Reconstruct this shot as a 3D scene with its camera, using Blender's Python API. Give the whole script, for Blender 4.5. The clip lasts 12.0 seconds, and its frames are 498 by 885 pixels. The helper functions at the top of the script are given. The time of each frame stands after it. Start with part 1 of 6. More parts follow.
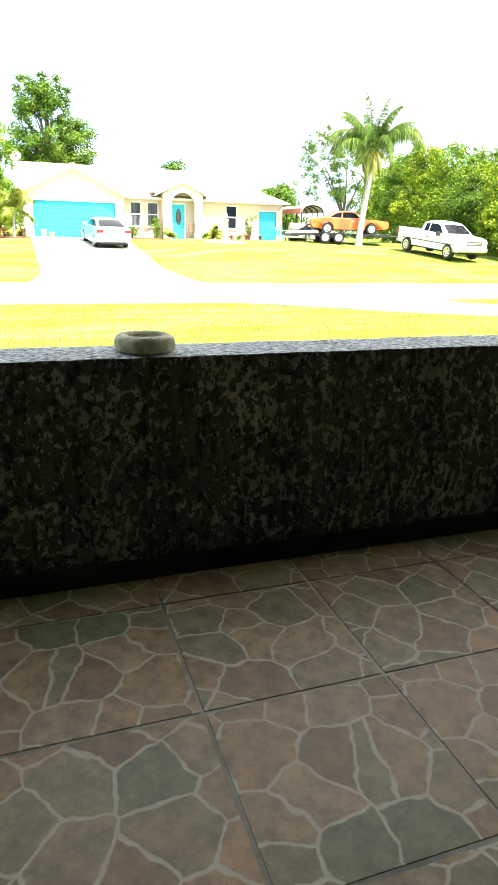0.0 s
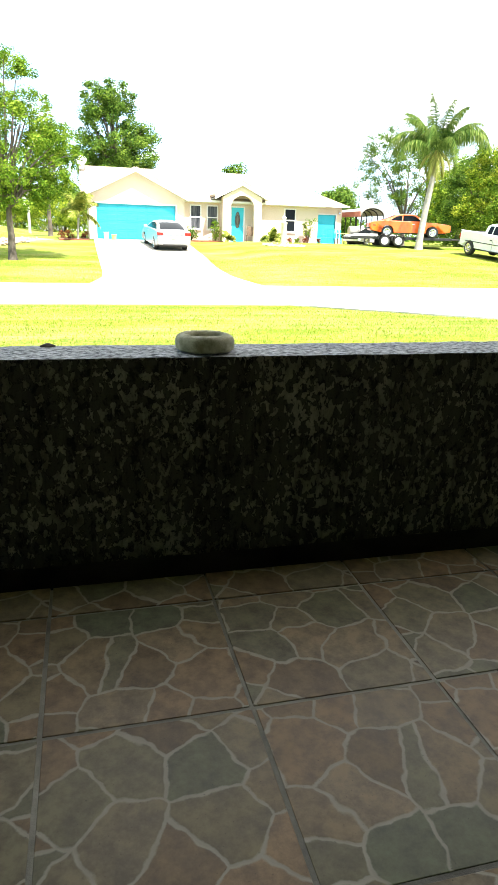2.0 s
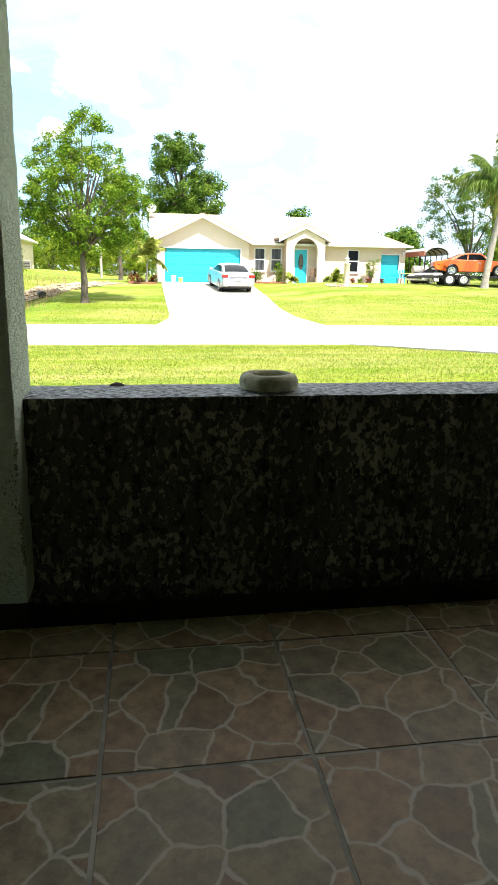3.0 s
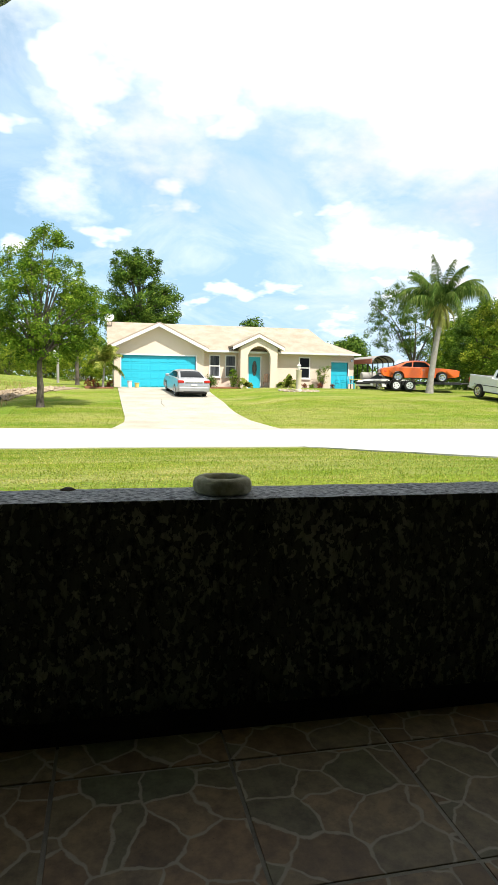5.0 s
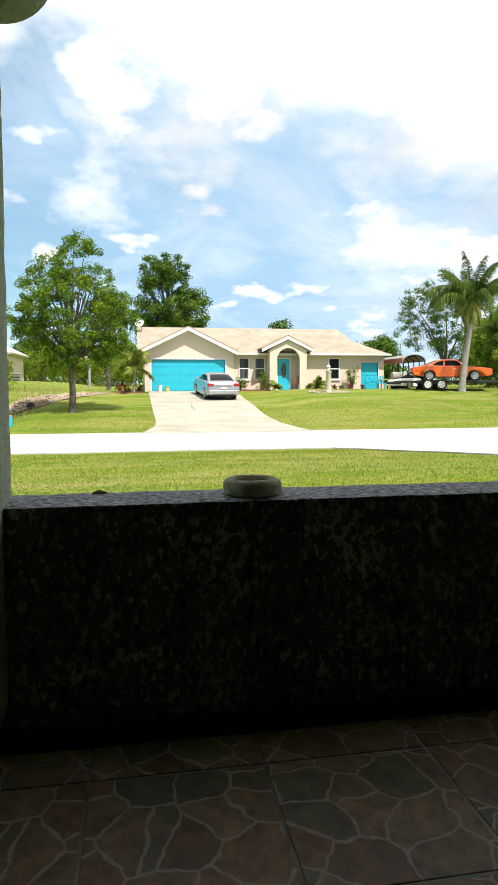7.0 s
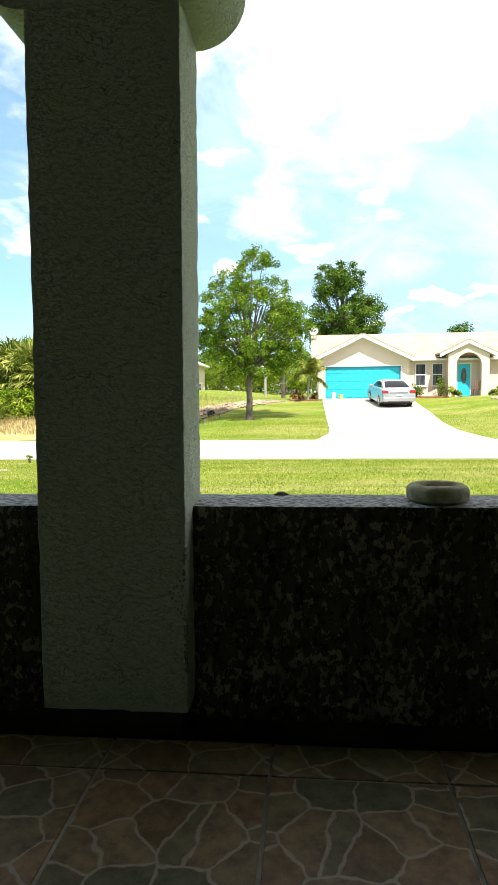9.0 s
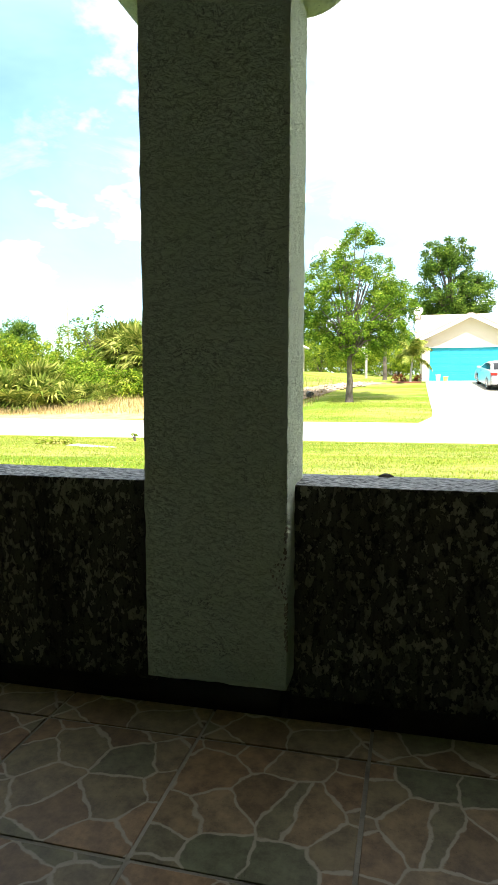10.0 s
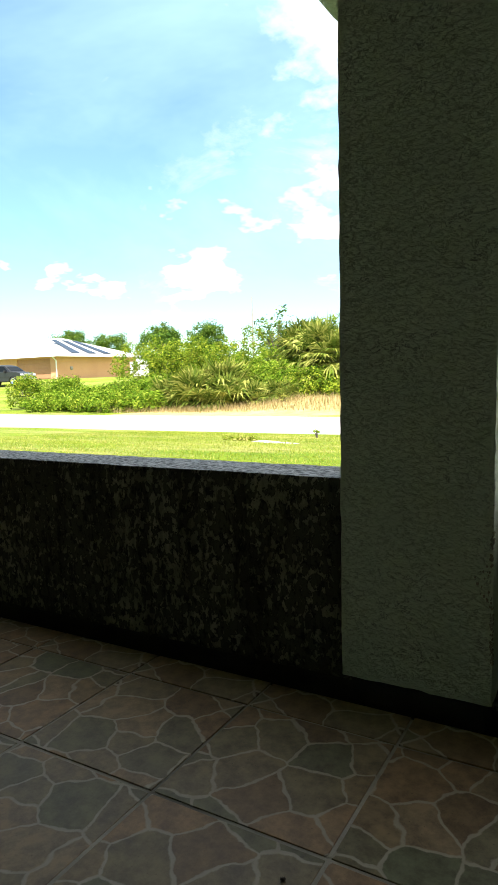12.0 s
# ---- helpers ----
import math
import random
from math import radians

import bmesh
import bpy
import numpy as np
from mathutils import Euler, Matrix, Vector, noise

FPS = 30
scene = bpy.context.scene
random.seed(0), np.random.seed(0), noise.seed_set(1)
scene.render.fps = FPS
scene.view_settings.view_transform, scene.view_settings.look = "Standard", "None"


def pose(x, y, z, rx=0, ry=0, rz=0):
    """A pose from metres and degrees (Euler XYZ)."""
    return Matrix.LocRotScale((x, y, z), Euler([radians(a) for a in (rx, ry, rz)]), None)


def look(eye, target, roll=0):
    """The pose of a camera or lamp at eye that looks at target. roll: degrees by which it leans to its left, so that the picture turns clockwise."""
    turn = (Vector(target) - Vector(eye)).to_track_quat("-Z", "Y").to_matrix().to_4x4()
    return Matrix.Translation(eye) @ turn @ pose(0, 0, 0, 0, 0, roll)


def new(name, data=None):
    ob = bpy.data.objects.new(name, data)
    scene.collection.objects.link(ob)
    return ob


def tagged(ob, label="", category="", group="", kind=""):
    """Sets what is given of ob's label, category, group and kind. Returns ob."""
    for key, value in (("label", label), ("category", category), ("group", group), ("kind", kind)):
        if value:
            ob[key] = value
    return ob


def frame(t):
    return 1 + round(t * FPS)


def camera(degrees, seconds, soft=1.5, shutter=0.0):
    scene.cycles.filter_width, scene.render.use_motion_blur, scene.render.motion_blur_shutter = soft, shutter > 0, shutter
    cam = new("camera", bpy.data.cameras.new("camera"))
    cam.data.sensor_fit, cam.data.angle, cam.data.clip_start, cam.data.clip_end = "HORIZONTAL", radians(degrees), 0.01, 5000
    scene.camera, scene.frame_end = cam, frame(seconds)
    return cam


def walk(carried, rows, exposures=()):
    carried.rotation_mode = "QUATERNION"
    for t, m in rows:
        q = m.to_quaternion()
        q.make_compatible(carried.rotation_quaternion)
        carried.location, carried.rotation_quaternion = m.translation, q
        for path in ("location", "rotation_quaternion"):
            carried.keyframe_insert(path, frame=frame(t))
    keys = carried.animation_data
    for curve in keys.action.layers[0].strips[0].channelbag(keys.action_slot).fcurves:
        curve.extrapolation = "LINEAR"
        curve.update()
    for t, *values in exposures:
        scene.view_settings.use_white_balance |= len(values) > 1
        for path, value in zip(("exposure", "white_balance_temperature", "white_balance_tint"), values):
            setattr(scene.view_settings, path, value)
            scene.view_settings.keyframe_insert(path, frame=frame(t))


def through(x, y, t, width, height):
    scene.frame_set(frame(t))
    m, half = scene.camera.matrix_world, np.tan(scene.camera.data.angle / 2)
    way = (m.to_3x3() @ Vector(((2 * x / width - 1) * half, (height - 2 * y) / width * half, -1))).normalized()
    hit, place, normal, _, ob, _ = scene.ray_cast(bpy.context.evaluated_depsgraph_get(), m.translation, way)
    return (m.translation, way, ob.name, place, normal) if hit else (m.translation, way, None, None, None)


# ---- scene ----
cam = camera(42.4, 12.0, soft=1.0)
PATH = [
    (0, (0.054, -0.063, 0.907), (0.686, 1.732, 0.29), 1.6),
    (0.5, (0.06, -0.081, 0.908), (0.744, 1.694, 0.288), 1.1),
    (1, (0.061, -0.07, 0.905), (0.716, 1.709, 0.269), 0.7),
    (1.5, (0.045, -0.083, 0.908), (0.598, 1.747, 0.32), 1.4),
    (2, (0.039, -0.078, 0.904), (0.516, 1.764, 0.291), 1.8),
    (2.5, (0.034, -0.078, 0.905), (0.432, 1.783, 0.291), 1.5),
    (3, (0.034, -0.078, 0.905), (0.329, 1.835, 0.402), 0.9),
    (3.2, (0.035, -0.084, 0.908), (0.342, 1.847, 0.489), 1.5),
    (4.8, (0.043, -0.071, 0.906), (0.448, 1.874, 0.673), 1.6),
    (5, (0.041, -0.076, 0.907), (0.475, 1.867, 0.719), 1.0),
    (5.5, (0.045, -0.078, 0.908), (0.494, 1.866, 0.769), 0.1),
    (6, (0.045, -0.078, 0.908), (0.421, 1.882, 0.774), 0.2),
    (6.5, (0.04, -0.085, 0.912), (0.389, 1.878, 0.757), 0.4),
    (6.7, (0.045, -0.072, 0.909), (0.395, 1.889, 0.724), 0.1),
    (8.5, (0.036, -0.074, 0.895), (0.09, 1.921, 0.763), -0.4),
    (9, (0.019, -0.067, 0.89), (-0.172, 1.918, 0.736), -0.7),
    (9.5, (0.008, -0.053, 0.883), (-0.326, 1.906, 0.653), -0.6),
    (10, (0.001, -0.049, 0.88), (-0.49, 1.879, 0.672), -0.4),
    (10.5, (-0.01, -0.047, 0.879), (-0.662, 1.831, 0.656), -1.0),
    (11, (-0.027, -0.04, 0.872), (-0.906, 1.73, 0.565), -2.9),
    (11.5, (-0.041, -0.037, 0.88), (-0.998, 1.707, 0.676), -2.0),
    (12, (-0.047, -0.049, 0.882), (-1.052, 1.668, 0.674), -1.7),
]
walk(cam, [(t, look(eye, target, roll)) for t, eye, target, roll in PATH],
     exposures=[(0.0, 2.42), (1.2, 2.25), (1.6, 2.05), (2.5, 1.85), (3.0, 1.42), (3.2, 1.25), (4.8, 0.65), (5.5, 0.48), (6.7, 0.45),
                (8.3, 0.55), (9.0, 0.95), (9.5, 1.35), (10.5, 1.85), (11.0, 2.05), (11.5, 1.48), (12.0, 1.4)])

# ---- world and sun ----
SUN = Vector((0.2, -0.48, 0.855)).normalized()
world = bpy.data.worlds.new("sky")
scene.world = world
world.use_nodes = True
wn, wl = world.node_tree.nodes, world.node_tree.links
wn.clear()
w_out = wn.new("ShaderNodeOutputWorld")
w_bg = wn.new("ShaderNodeBackground")
w_bg.inputs["Strength"].default_value = 0.08
w_sky = wn.new("ShaderNodeTexSky")
w_sky.sky_type = "NISHITA"
w_sky.sun_disc = False
w_sky.sun_elevation = math.asin(SUN.z)
w_sky.sun_rotation = math.atan2(SUN.x, SUN.y)
w_sky.dust_density = 0.0
w_sky.ozone_density = 2.0
w_co = wn.new("ShaderNodeTexCoord")
w_sep = wn.new("ShaderNodeSeparateXYZ")
wl.new(w_co.outputs["Generated"], w_sep.inputs[0])


def wmath(op, a, b):
    n = wn.new("ShaderNodeMath")
    n.operation = op
    for k, v in enumerate((a, b)):
        if isinstance(v, (int, float)):
            n.inputs[k].default_value = v
        else:
            wl.new(v, n.inputs[k])
    return n.outputs[0]


# clouds on a flat layer high above, so that they shrink towards the horizon
w_up = wmath("ADD", wmath("MAXIMUM", w_sep.outputs["Z"], 0.0), 0.3)
w_com = wn.new("ShaderNodeCombineXYZ")
wl.new(wmath("DIVIDE", w_sep.outputs["X"], w_up), w_com.inputs[0])
wl.new(wmath("DIVIDE", w_sep.outputs["Y"], w_up), w_com.inputs[1])


def wnoise(scale, detail, rough, seed, distortion=0.0):
    n = wn.new("ShaderNodeTexNoise")
    n.noise_dimensions = "4D"
    wl.new(w_com.outputs[0], n.inputs["Vector"])
    n.inputs["W"].default_value = seed
    n.inputs["Scale"].default_value = scale
    n.inputs["Detail"].default_value = detail
    n.inputs["Roughness"].default_value = rough
    n.inputs["Distortion"].default_value = distortion
    return n.outputs["Fac"]


def wramp(fac, stops):
    n = wn.new("ShaderNodeValToRGB")
    e = n.color_ramp.elements
    e[0].position, e[0].color = stops[0][0], (*[stops[0][1]] * 3, 1)
    e[1].position, e[1].color = stops[1][0], (*[stops[1][1]] * 3, 1)
    wl.new(fac, n.inputs[0])
    return n.outputs["Color"]


# a thin veil, broad soft banks higher up and to the east, small round puffs lower down
w_lean = wmath("ADD", wmath("MULTIPLY", w_sep.outputs["X"], 0.2), wmath("MULTIPLY", w_sep.outputs["Z"], 0.5))
w_east = wmath("ADD", wmath("MULTIPLY", w_sep.outputs["X"], 0.5), wmath("MULTIPLY", w_sep.outputs["Z"], 0.1))
w_big = wramp(wmath("ADD", wnoise(2.1, 8, 0.55, 5.3, 0.0), w_lean), ((0.65, 0), (0.79, 0.97)))
w_puff = wramp(wmath("ADD", wnoise(4.6, 4, 0.5, 14.7, 0.0), wmath("MULTIPLY", w_lean, 0.25)), ((0.585, 0), (0.675, 1.0)))
w_thin = wramp(wmath("ADD", wnoise(1.0, 6, 0.62, 9.4, 0.4), w_east), ((0.2, 0.14), (0.62, 0.92)))
w_wisp = wramp(wmath("ADD", wnoise(2.6, 8, 0.62, 21.0, 0.9), wmath("MULTIPLY", w_east, 0.5)), ((0.47, 0), (0.78, 0.5)))
w_cover = wmath("MAXIMUM", wmath("MAXIMUM", w_big, w_puff), w_wisp)
w_shade = wramp(wnoise(1.2, 4, 0.5, 6.0), ((0.34, 7.5), (0.54, 12.0)))
w_tint = wn.new("ShaderNodeMix")
w_tint.data_type = "RGBA"
w_tint.blend_type = "MULTIPLY"
w_tint.inputs[0].default_value = 1.0
w_tint.inputs[7].default_value = (1.0, 1.25, 1.12, 1)
wl.new(w_sky.outputs[0], w_tint.inputs[6])
w_mix = wn.new("ShaderNodeMix")
w_mix.data_type = "RGBA"
wl.new(w_cover, w_mix.inputs["Factor"])
w_haze = wn.new("ShaderNodeMix")
w_haze.data_type = "RGBA"
w_haze.inputs[7].default_value = (4.5, 6.8, 9.2, 1)
wl.new(w_thin, w_haze.inputs["Factor"])
wl.new(w_tint.outputs[2], w_haze.inputs[6])
wl.new(w_haze.outputs[2], w_mix.inputs[6])
wl.new(w_shade, w_mix.inputs[7])
wl.new(w_mix.outputs[2], w_bg.inputs["Color"])
wl.new(w_bg.outputs[0], w_out.inputs["Surface"])

sun = new("sun", bpy.data.lights.new("sun", "SUN"))
sun.data.energy, sun.data.angle, sun.data.color = 5.0, radians(0.5), (1.0, 0.95, 0.87)
sun.matrix_basis = look(SUN * 60, (0, 0, 0))


# ---- materials ----
def nodes_of(name):
    m = bpy.data.materials.new(name)
    m.use_nodes = True
    nt = m.node_tree
    return m, nt.nodes, nt.links, nt.nodes["Principled BSDF"]


def tex(nd, ln, co, scale, detail=6, rough=0.6, distortion=0.0):
    n = nd.new("ShaderNodeTexNoise")
    ln.new(co, n.inputs["Vector"])
    n.inputs["Scale"].default_value = scale
    n.inputs["Detail"].default_value = detail
    n.inputs["Roughness"].default_value = rough
    n.inputs["Distortion"].default_value = distortion
    return n.outputs["Fac"]


def ramp(nd, ln, fac, stops):
    n = nd.new("ShaderNodeValToRGB")
    e = n.color_ramp.elements
    while len(e) < len(stops):
        e.new(0.5)
    for el, (p, c) in zip(e, stops):
        el.position = p
        el.color = (*(c if isinstance(c, tuple) else (c, c, c)), 1)
    ln.new(fac, n.inputs[0])
    return n.outputs["Color"]


def mixc(nd, ln, fac, a, b, blend="MIX"):
    n = nd.new("ShaderNodeMix")
    n.data_type = "RGBA"
    n.blend_type = blend
    for k, v in ((0, fac), (6, a), (7, b)):
        if isinstance(v, tuple):
            n.inputs[k].default_value = (*v, 1)
        elif isinstance(v, (int, float)):
            n.inputs[k].default_value = v
        else:
            ln.new(v, n.inputs[k])
    return n.outputs[2]


def bump(nd, ln, p, height, strength, distance):
    n = nd.new("ShaderNodeBump")
    n.inputs["Strength"].default_value = strength
    n.inputs["Distance"].default_value = distance
    ln.new(height, n.inputs["Height"])
    ln.new(n.outputs[0], p.inputs["Normal"])


def surface(name, c1, c2, scale=3.0, fine=40.0, rough=0.8, metal=0.0, relief=0.3, depth=0.01, coat=0.0):
    """A plain material with stains at one scale and grain at another."""
    m, nd, ln, p = nodes_of(name)
    co = nd.new("ShaderNodeTexCoord").outputs["Object"]
    big = tex(nd, ln, co, scale, 5, 0.6)
    small = tex(nd, ln, co, fine, 4, 0.7)
    base = ramp(nd, ln, big, [(0.32, c1), (0.7, c2)])
    grain = ramp(nd, ln, small, [(0.3, 0.75), (0.7, 1.0)])
    ln.new(mixc(nd, ln, 0.6, base, grain, "MULTIPLY"), p.inputs["Base Color"])
    p.inputs["Roughness"].default_value = rough
    p.inputs["Metallic"].default_value = metal
    p.inputs["Coat Weight"].default_value = coat
    bump(nd, ln, p, small, relief, depth)
    return m


def leaf_material(name, c1, c2, c3, through=0.35):
    m, nd, ln, p = nodes_of(name)
    g = nd.new("ShaderNodeNewGeometry").outputs["Random Per Island"]
    spray = tex(nd, ln, nd.new("ShaderNodeTexCoord").outputs["Object"], 1.1, 4, 0.6)
    half = nd.new("ShaderNodeMath")
    half.operation = "MULTIPLY_ADD"
    ln.new(g, half.inputs[0])
    half.inputs[1].default_value = 0.75
    wide = nd.new("ShaderNodeMath")
    wide.operation = "MULTIPLY_ADD"
    ln.new(spray, wide.inputs[0])
    wide.inputs[1].default_value = 1.6
    wide.inputs[2].default_value = -0.68
    ln.new(wide.outputs[0], half.inputs[2])
    col = ramp(nd, ln, half.outputs[0], [(0.0, c1), (0.5, c2), (1.0, c3)])
    ln.new(col, p.inputs["Base Color"])
    p.inputs["Roughness"].default_value = 0.6
    p.inputs["Specular IOR Level"].default_value = 0.05
    tr = nd.new("ShaderNodeBsdfTranslucent")
    ln.new(col, tr.inputs["Color"])
    mx = nd.new("ShaderNodeMixShader")
    mx.inputs[0].default_value = through
    ln.new(p.outputs[0], mx.inputs[1])
    ln.new(tr.outputs[0], mx.inputs[2])
    ln.new(mx.outputs[0], nd["Material Output"].inputs["Surface"])
    return m


def tile_material():
    m, nd, ln, p = nodes_of("flagstone_tile")
    tc = nd.new("ShaderNodeTexCoord").outputs["Object"]
    inf = nd.new("ShaderNodeObjectInfo")
    # three prints, picked by chance for each tile
    snap = nd.new("ShaderNodeMath")
    snap.operation = "SNAP"
    ln.new(inf.outputs["Random"], snap.inputs[0])
    snap.inputs[1].default_value = 0.34
    warp = nd.new("ShaderNodeTexNoise")
    ln.new(tc, warp.inputs["Vector"])
    warp.inputs["Scale"].default_value = 11.0
    warp.inputs["Detail"].default_value = 2.0
    add = nd.new("ShaderNodeVectorMath")
    add.operation = "MULTIPLY_ADD"
    ln.new(warp.outputs["Color"], add.inputs[0])
    add.inputs[1].default_value = (0.055, 0.055, 0.0)
    ln.new(tc, add.inputs[2])

    shift = nd.new("ShaderNodeCombineXYZ")
    ln.new(snap.outputs[0], shift.inputs[0])
    ln.new(snap.outputs[0], shift.inputs[1])
    far = nd.new("ShaderNodeVectorMath")
    far.operation = "MULTIPLY_ADD"
    ln.new(shift.outputs[0], far.inputs[0])
    far.inputs[1].default_value = (7.3, 4.1, 0.0)
    ln.new(add.outputs[0], far.inputs[2])

    def vor(feature):
        v = nd.new("ShaderNodeTexVoronoi")
        v.voronoi_dimensions = "2D"
        v.feature = feature
        v.inputs["Scale"].default_value = 8.4
        v.inputs["Randomness"].default_value = 1.0
        ln.new(far.outputs[0], v.inputs["Vector"])
        return v

    edge = vor("DISTANCE_TO_EDGE").outputs["Distance"]
    cell = vor("F1").outputs["Color"]
    sep = nd.new("ShaderNodeSeparateColor")
    ln.new(cell, sep.inputs[0])
    stone = ramp(nd, ln, sep.outputs[0], [(0.0, (0.11, 0.08, 0.044)), (0.3, (0.23, 0.148, 0.08)), (0.5, (0.11, 0.115, 0.066)),
                                          (0.72, (0.225, 0.16, 0.095)), (1.0, (0.125, 0.115, 0.07))])
    cloud = tex(nd, ln, tc, 16.0, 8, 0.75)
    stone = mixc(nd, ln, 0.75, stone, ramp(nd, ln, cloud, [(0.38, 0.4), (0.6, 1.25)]), "MULTIPLY")
    wide = tex(nd, ln, tc, 30, 3, 0.6)
    thin = nd.new("ShaderNodeMath")
    thin.operation = "MULTIPLY_ADD"
    ln.new(tex(nd, ln, tc, 20, 5, 0.75), thin.inputs[0])
    thin.inputs[1].default_value = 0.11
    ln.new(edge, thin.inputs[2])
    joint = ramp(nd, ln, thin.outputs[0], [(0.072, 0.95), (0.096, 0.0)])
    col = mixc(nd, ln, joint, stone, mixc(nd, ln, wide, (0.21, 0.19, 0.145), (0.36, 0.332, 0.265)))
    specks = ramp(nd, ln, tex(nd, ln, tc, 160, 2, 0.5), [(0.7, 1.0), (0.74, 0.35)])
    ln.new(mixc(nd, ln, 0.8, col, specks, "MULTIPLY"), p.inputs["Base Color"])
    ln.new(ramp(nd, ln, cloud, [(0.3, 0.36), (0.7, 0.56)]), p.inputs["Roughness"])
    p.inputs["Specular IOR Level"].default_value = 0.24
    h = nd.new("ShaderNodeMath")
    h.operation = "MINIMUM"
    ln.new(edge, h.inputs[0])
    h.inputs[1].default_value = 0.06
    bump(nd, ln, p, h.outputs[0], 0.25, 0.02)
    return m


def stained_stucco():
    """Knock-down stucco: pale raised patches, near-black hollows darkest at the patch rims, black runs down from the
    top.
    """
    m, nd, ln, p = nodes_of("blotched_stucco")
    co = nd.new("ShaderNodeTexCoord").outputs["Object"]
    mp = nd.new("ShaderNodeMapping")
    mp.inputs["Scale"].default_value = (1.0, 1.0, 0.68)
    ln.new(co, mp.inputs["Vector"])
    patch = tex(nd, ln, mp.outputs[0], 56, 4, 0.6, 0.35)
    under = tex(nd, ln, mp.outputs[0], 38, 7, 0.68, 0.2)
    wide = tex(nd, ln, co, 3.4, 4, 0.6)
    fine = tex(nd, ln, co, 190, 3, 0.7)
    run = nd.new("ShaderNodeMapping")
    run.inputs["Scale"].default_value = (1.0, 1.0, 0.1)
    ln.new(co, run.inputs["Vector"])
    streak = ramp(nd, ln, tex(nd, ln, run.outputs[0], 9, 5, 0.62), [(0.38, 0.3), (0.52, 1.0)])
    drip = ramp(nd, ln, tex(nd, ln, run.outputs[0], 42, 3, 0.55), [(0.36, 0.55), (0.46, 1.0)])
    shift = nd.new("ShaderNodeMath")
    shift.operation = "MULTIPLY_ADD"
    ln.new(wide, shift.inputs[0])
    shift.inputs[1].default_value = 0.36
    ln.new(patch, shift.inputs[2])
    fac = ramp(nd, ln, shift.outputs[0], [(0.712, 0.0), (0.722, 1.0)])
    # darker band just outside the edge of each raised patch
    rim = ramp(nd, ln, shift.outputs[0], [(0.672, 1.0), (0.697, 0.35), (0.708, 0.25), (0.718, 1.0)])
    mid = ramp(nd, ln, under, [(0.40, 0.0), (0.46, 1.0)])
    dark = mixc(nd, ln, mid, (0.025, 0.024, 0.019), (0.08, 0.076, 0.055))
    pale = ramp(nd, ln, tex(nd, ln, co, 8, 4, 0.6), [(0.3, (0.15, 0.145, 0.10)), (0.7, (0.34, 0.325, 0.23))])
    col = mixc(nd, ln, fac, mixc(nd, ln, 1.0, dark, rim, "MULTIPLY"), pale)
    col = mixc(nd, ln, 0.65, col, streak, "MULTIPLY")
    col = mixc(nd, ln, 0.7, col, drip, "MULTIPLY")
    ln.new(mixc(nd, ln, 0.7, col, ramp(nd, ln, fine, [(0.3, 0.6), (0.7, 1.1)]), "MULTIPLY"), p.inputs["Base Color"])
    p.inputs["Roughness"].default_value = 0.9
    p.inputs["Specular IOR Level"].default_value = 0.15
    rise = nd.new("ShaderNodeMath")
    rise.operation = "MULTIPLY_ADD"
    ln.new(mid, rise.inputs[0])
    rise.inputs[1].default_value = 0.5
    ln.new(fac, rise.inputs[2])
    hsum = nd.new("ShaderNodeMath")
    hsum.operation = "MULTIPLY_ADD"
    ln.new(fine, hsum.inputs[0])
    hsum.inputs[1].default_value = 0.2
    ln.new(rise.outputs[0], hsum.inputs[2])
    bump(nd, ln, p, hsum.outputs[0], 0.9, 0.006)
    return m


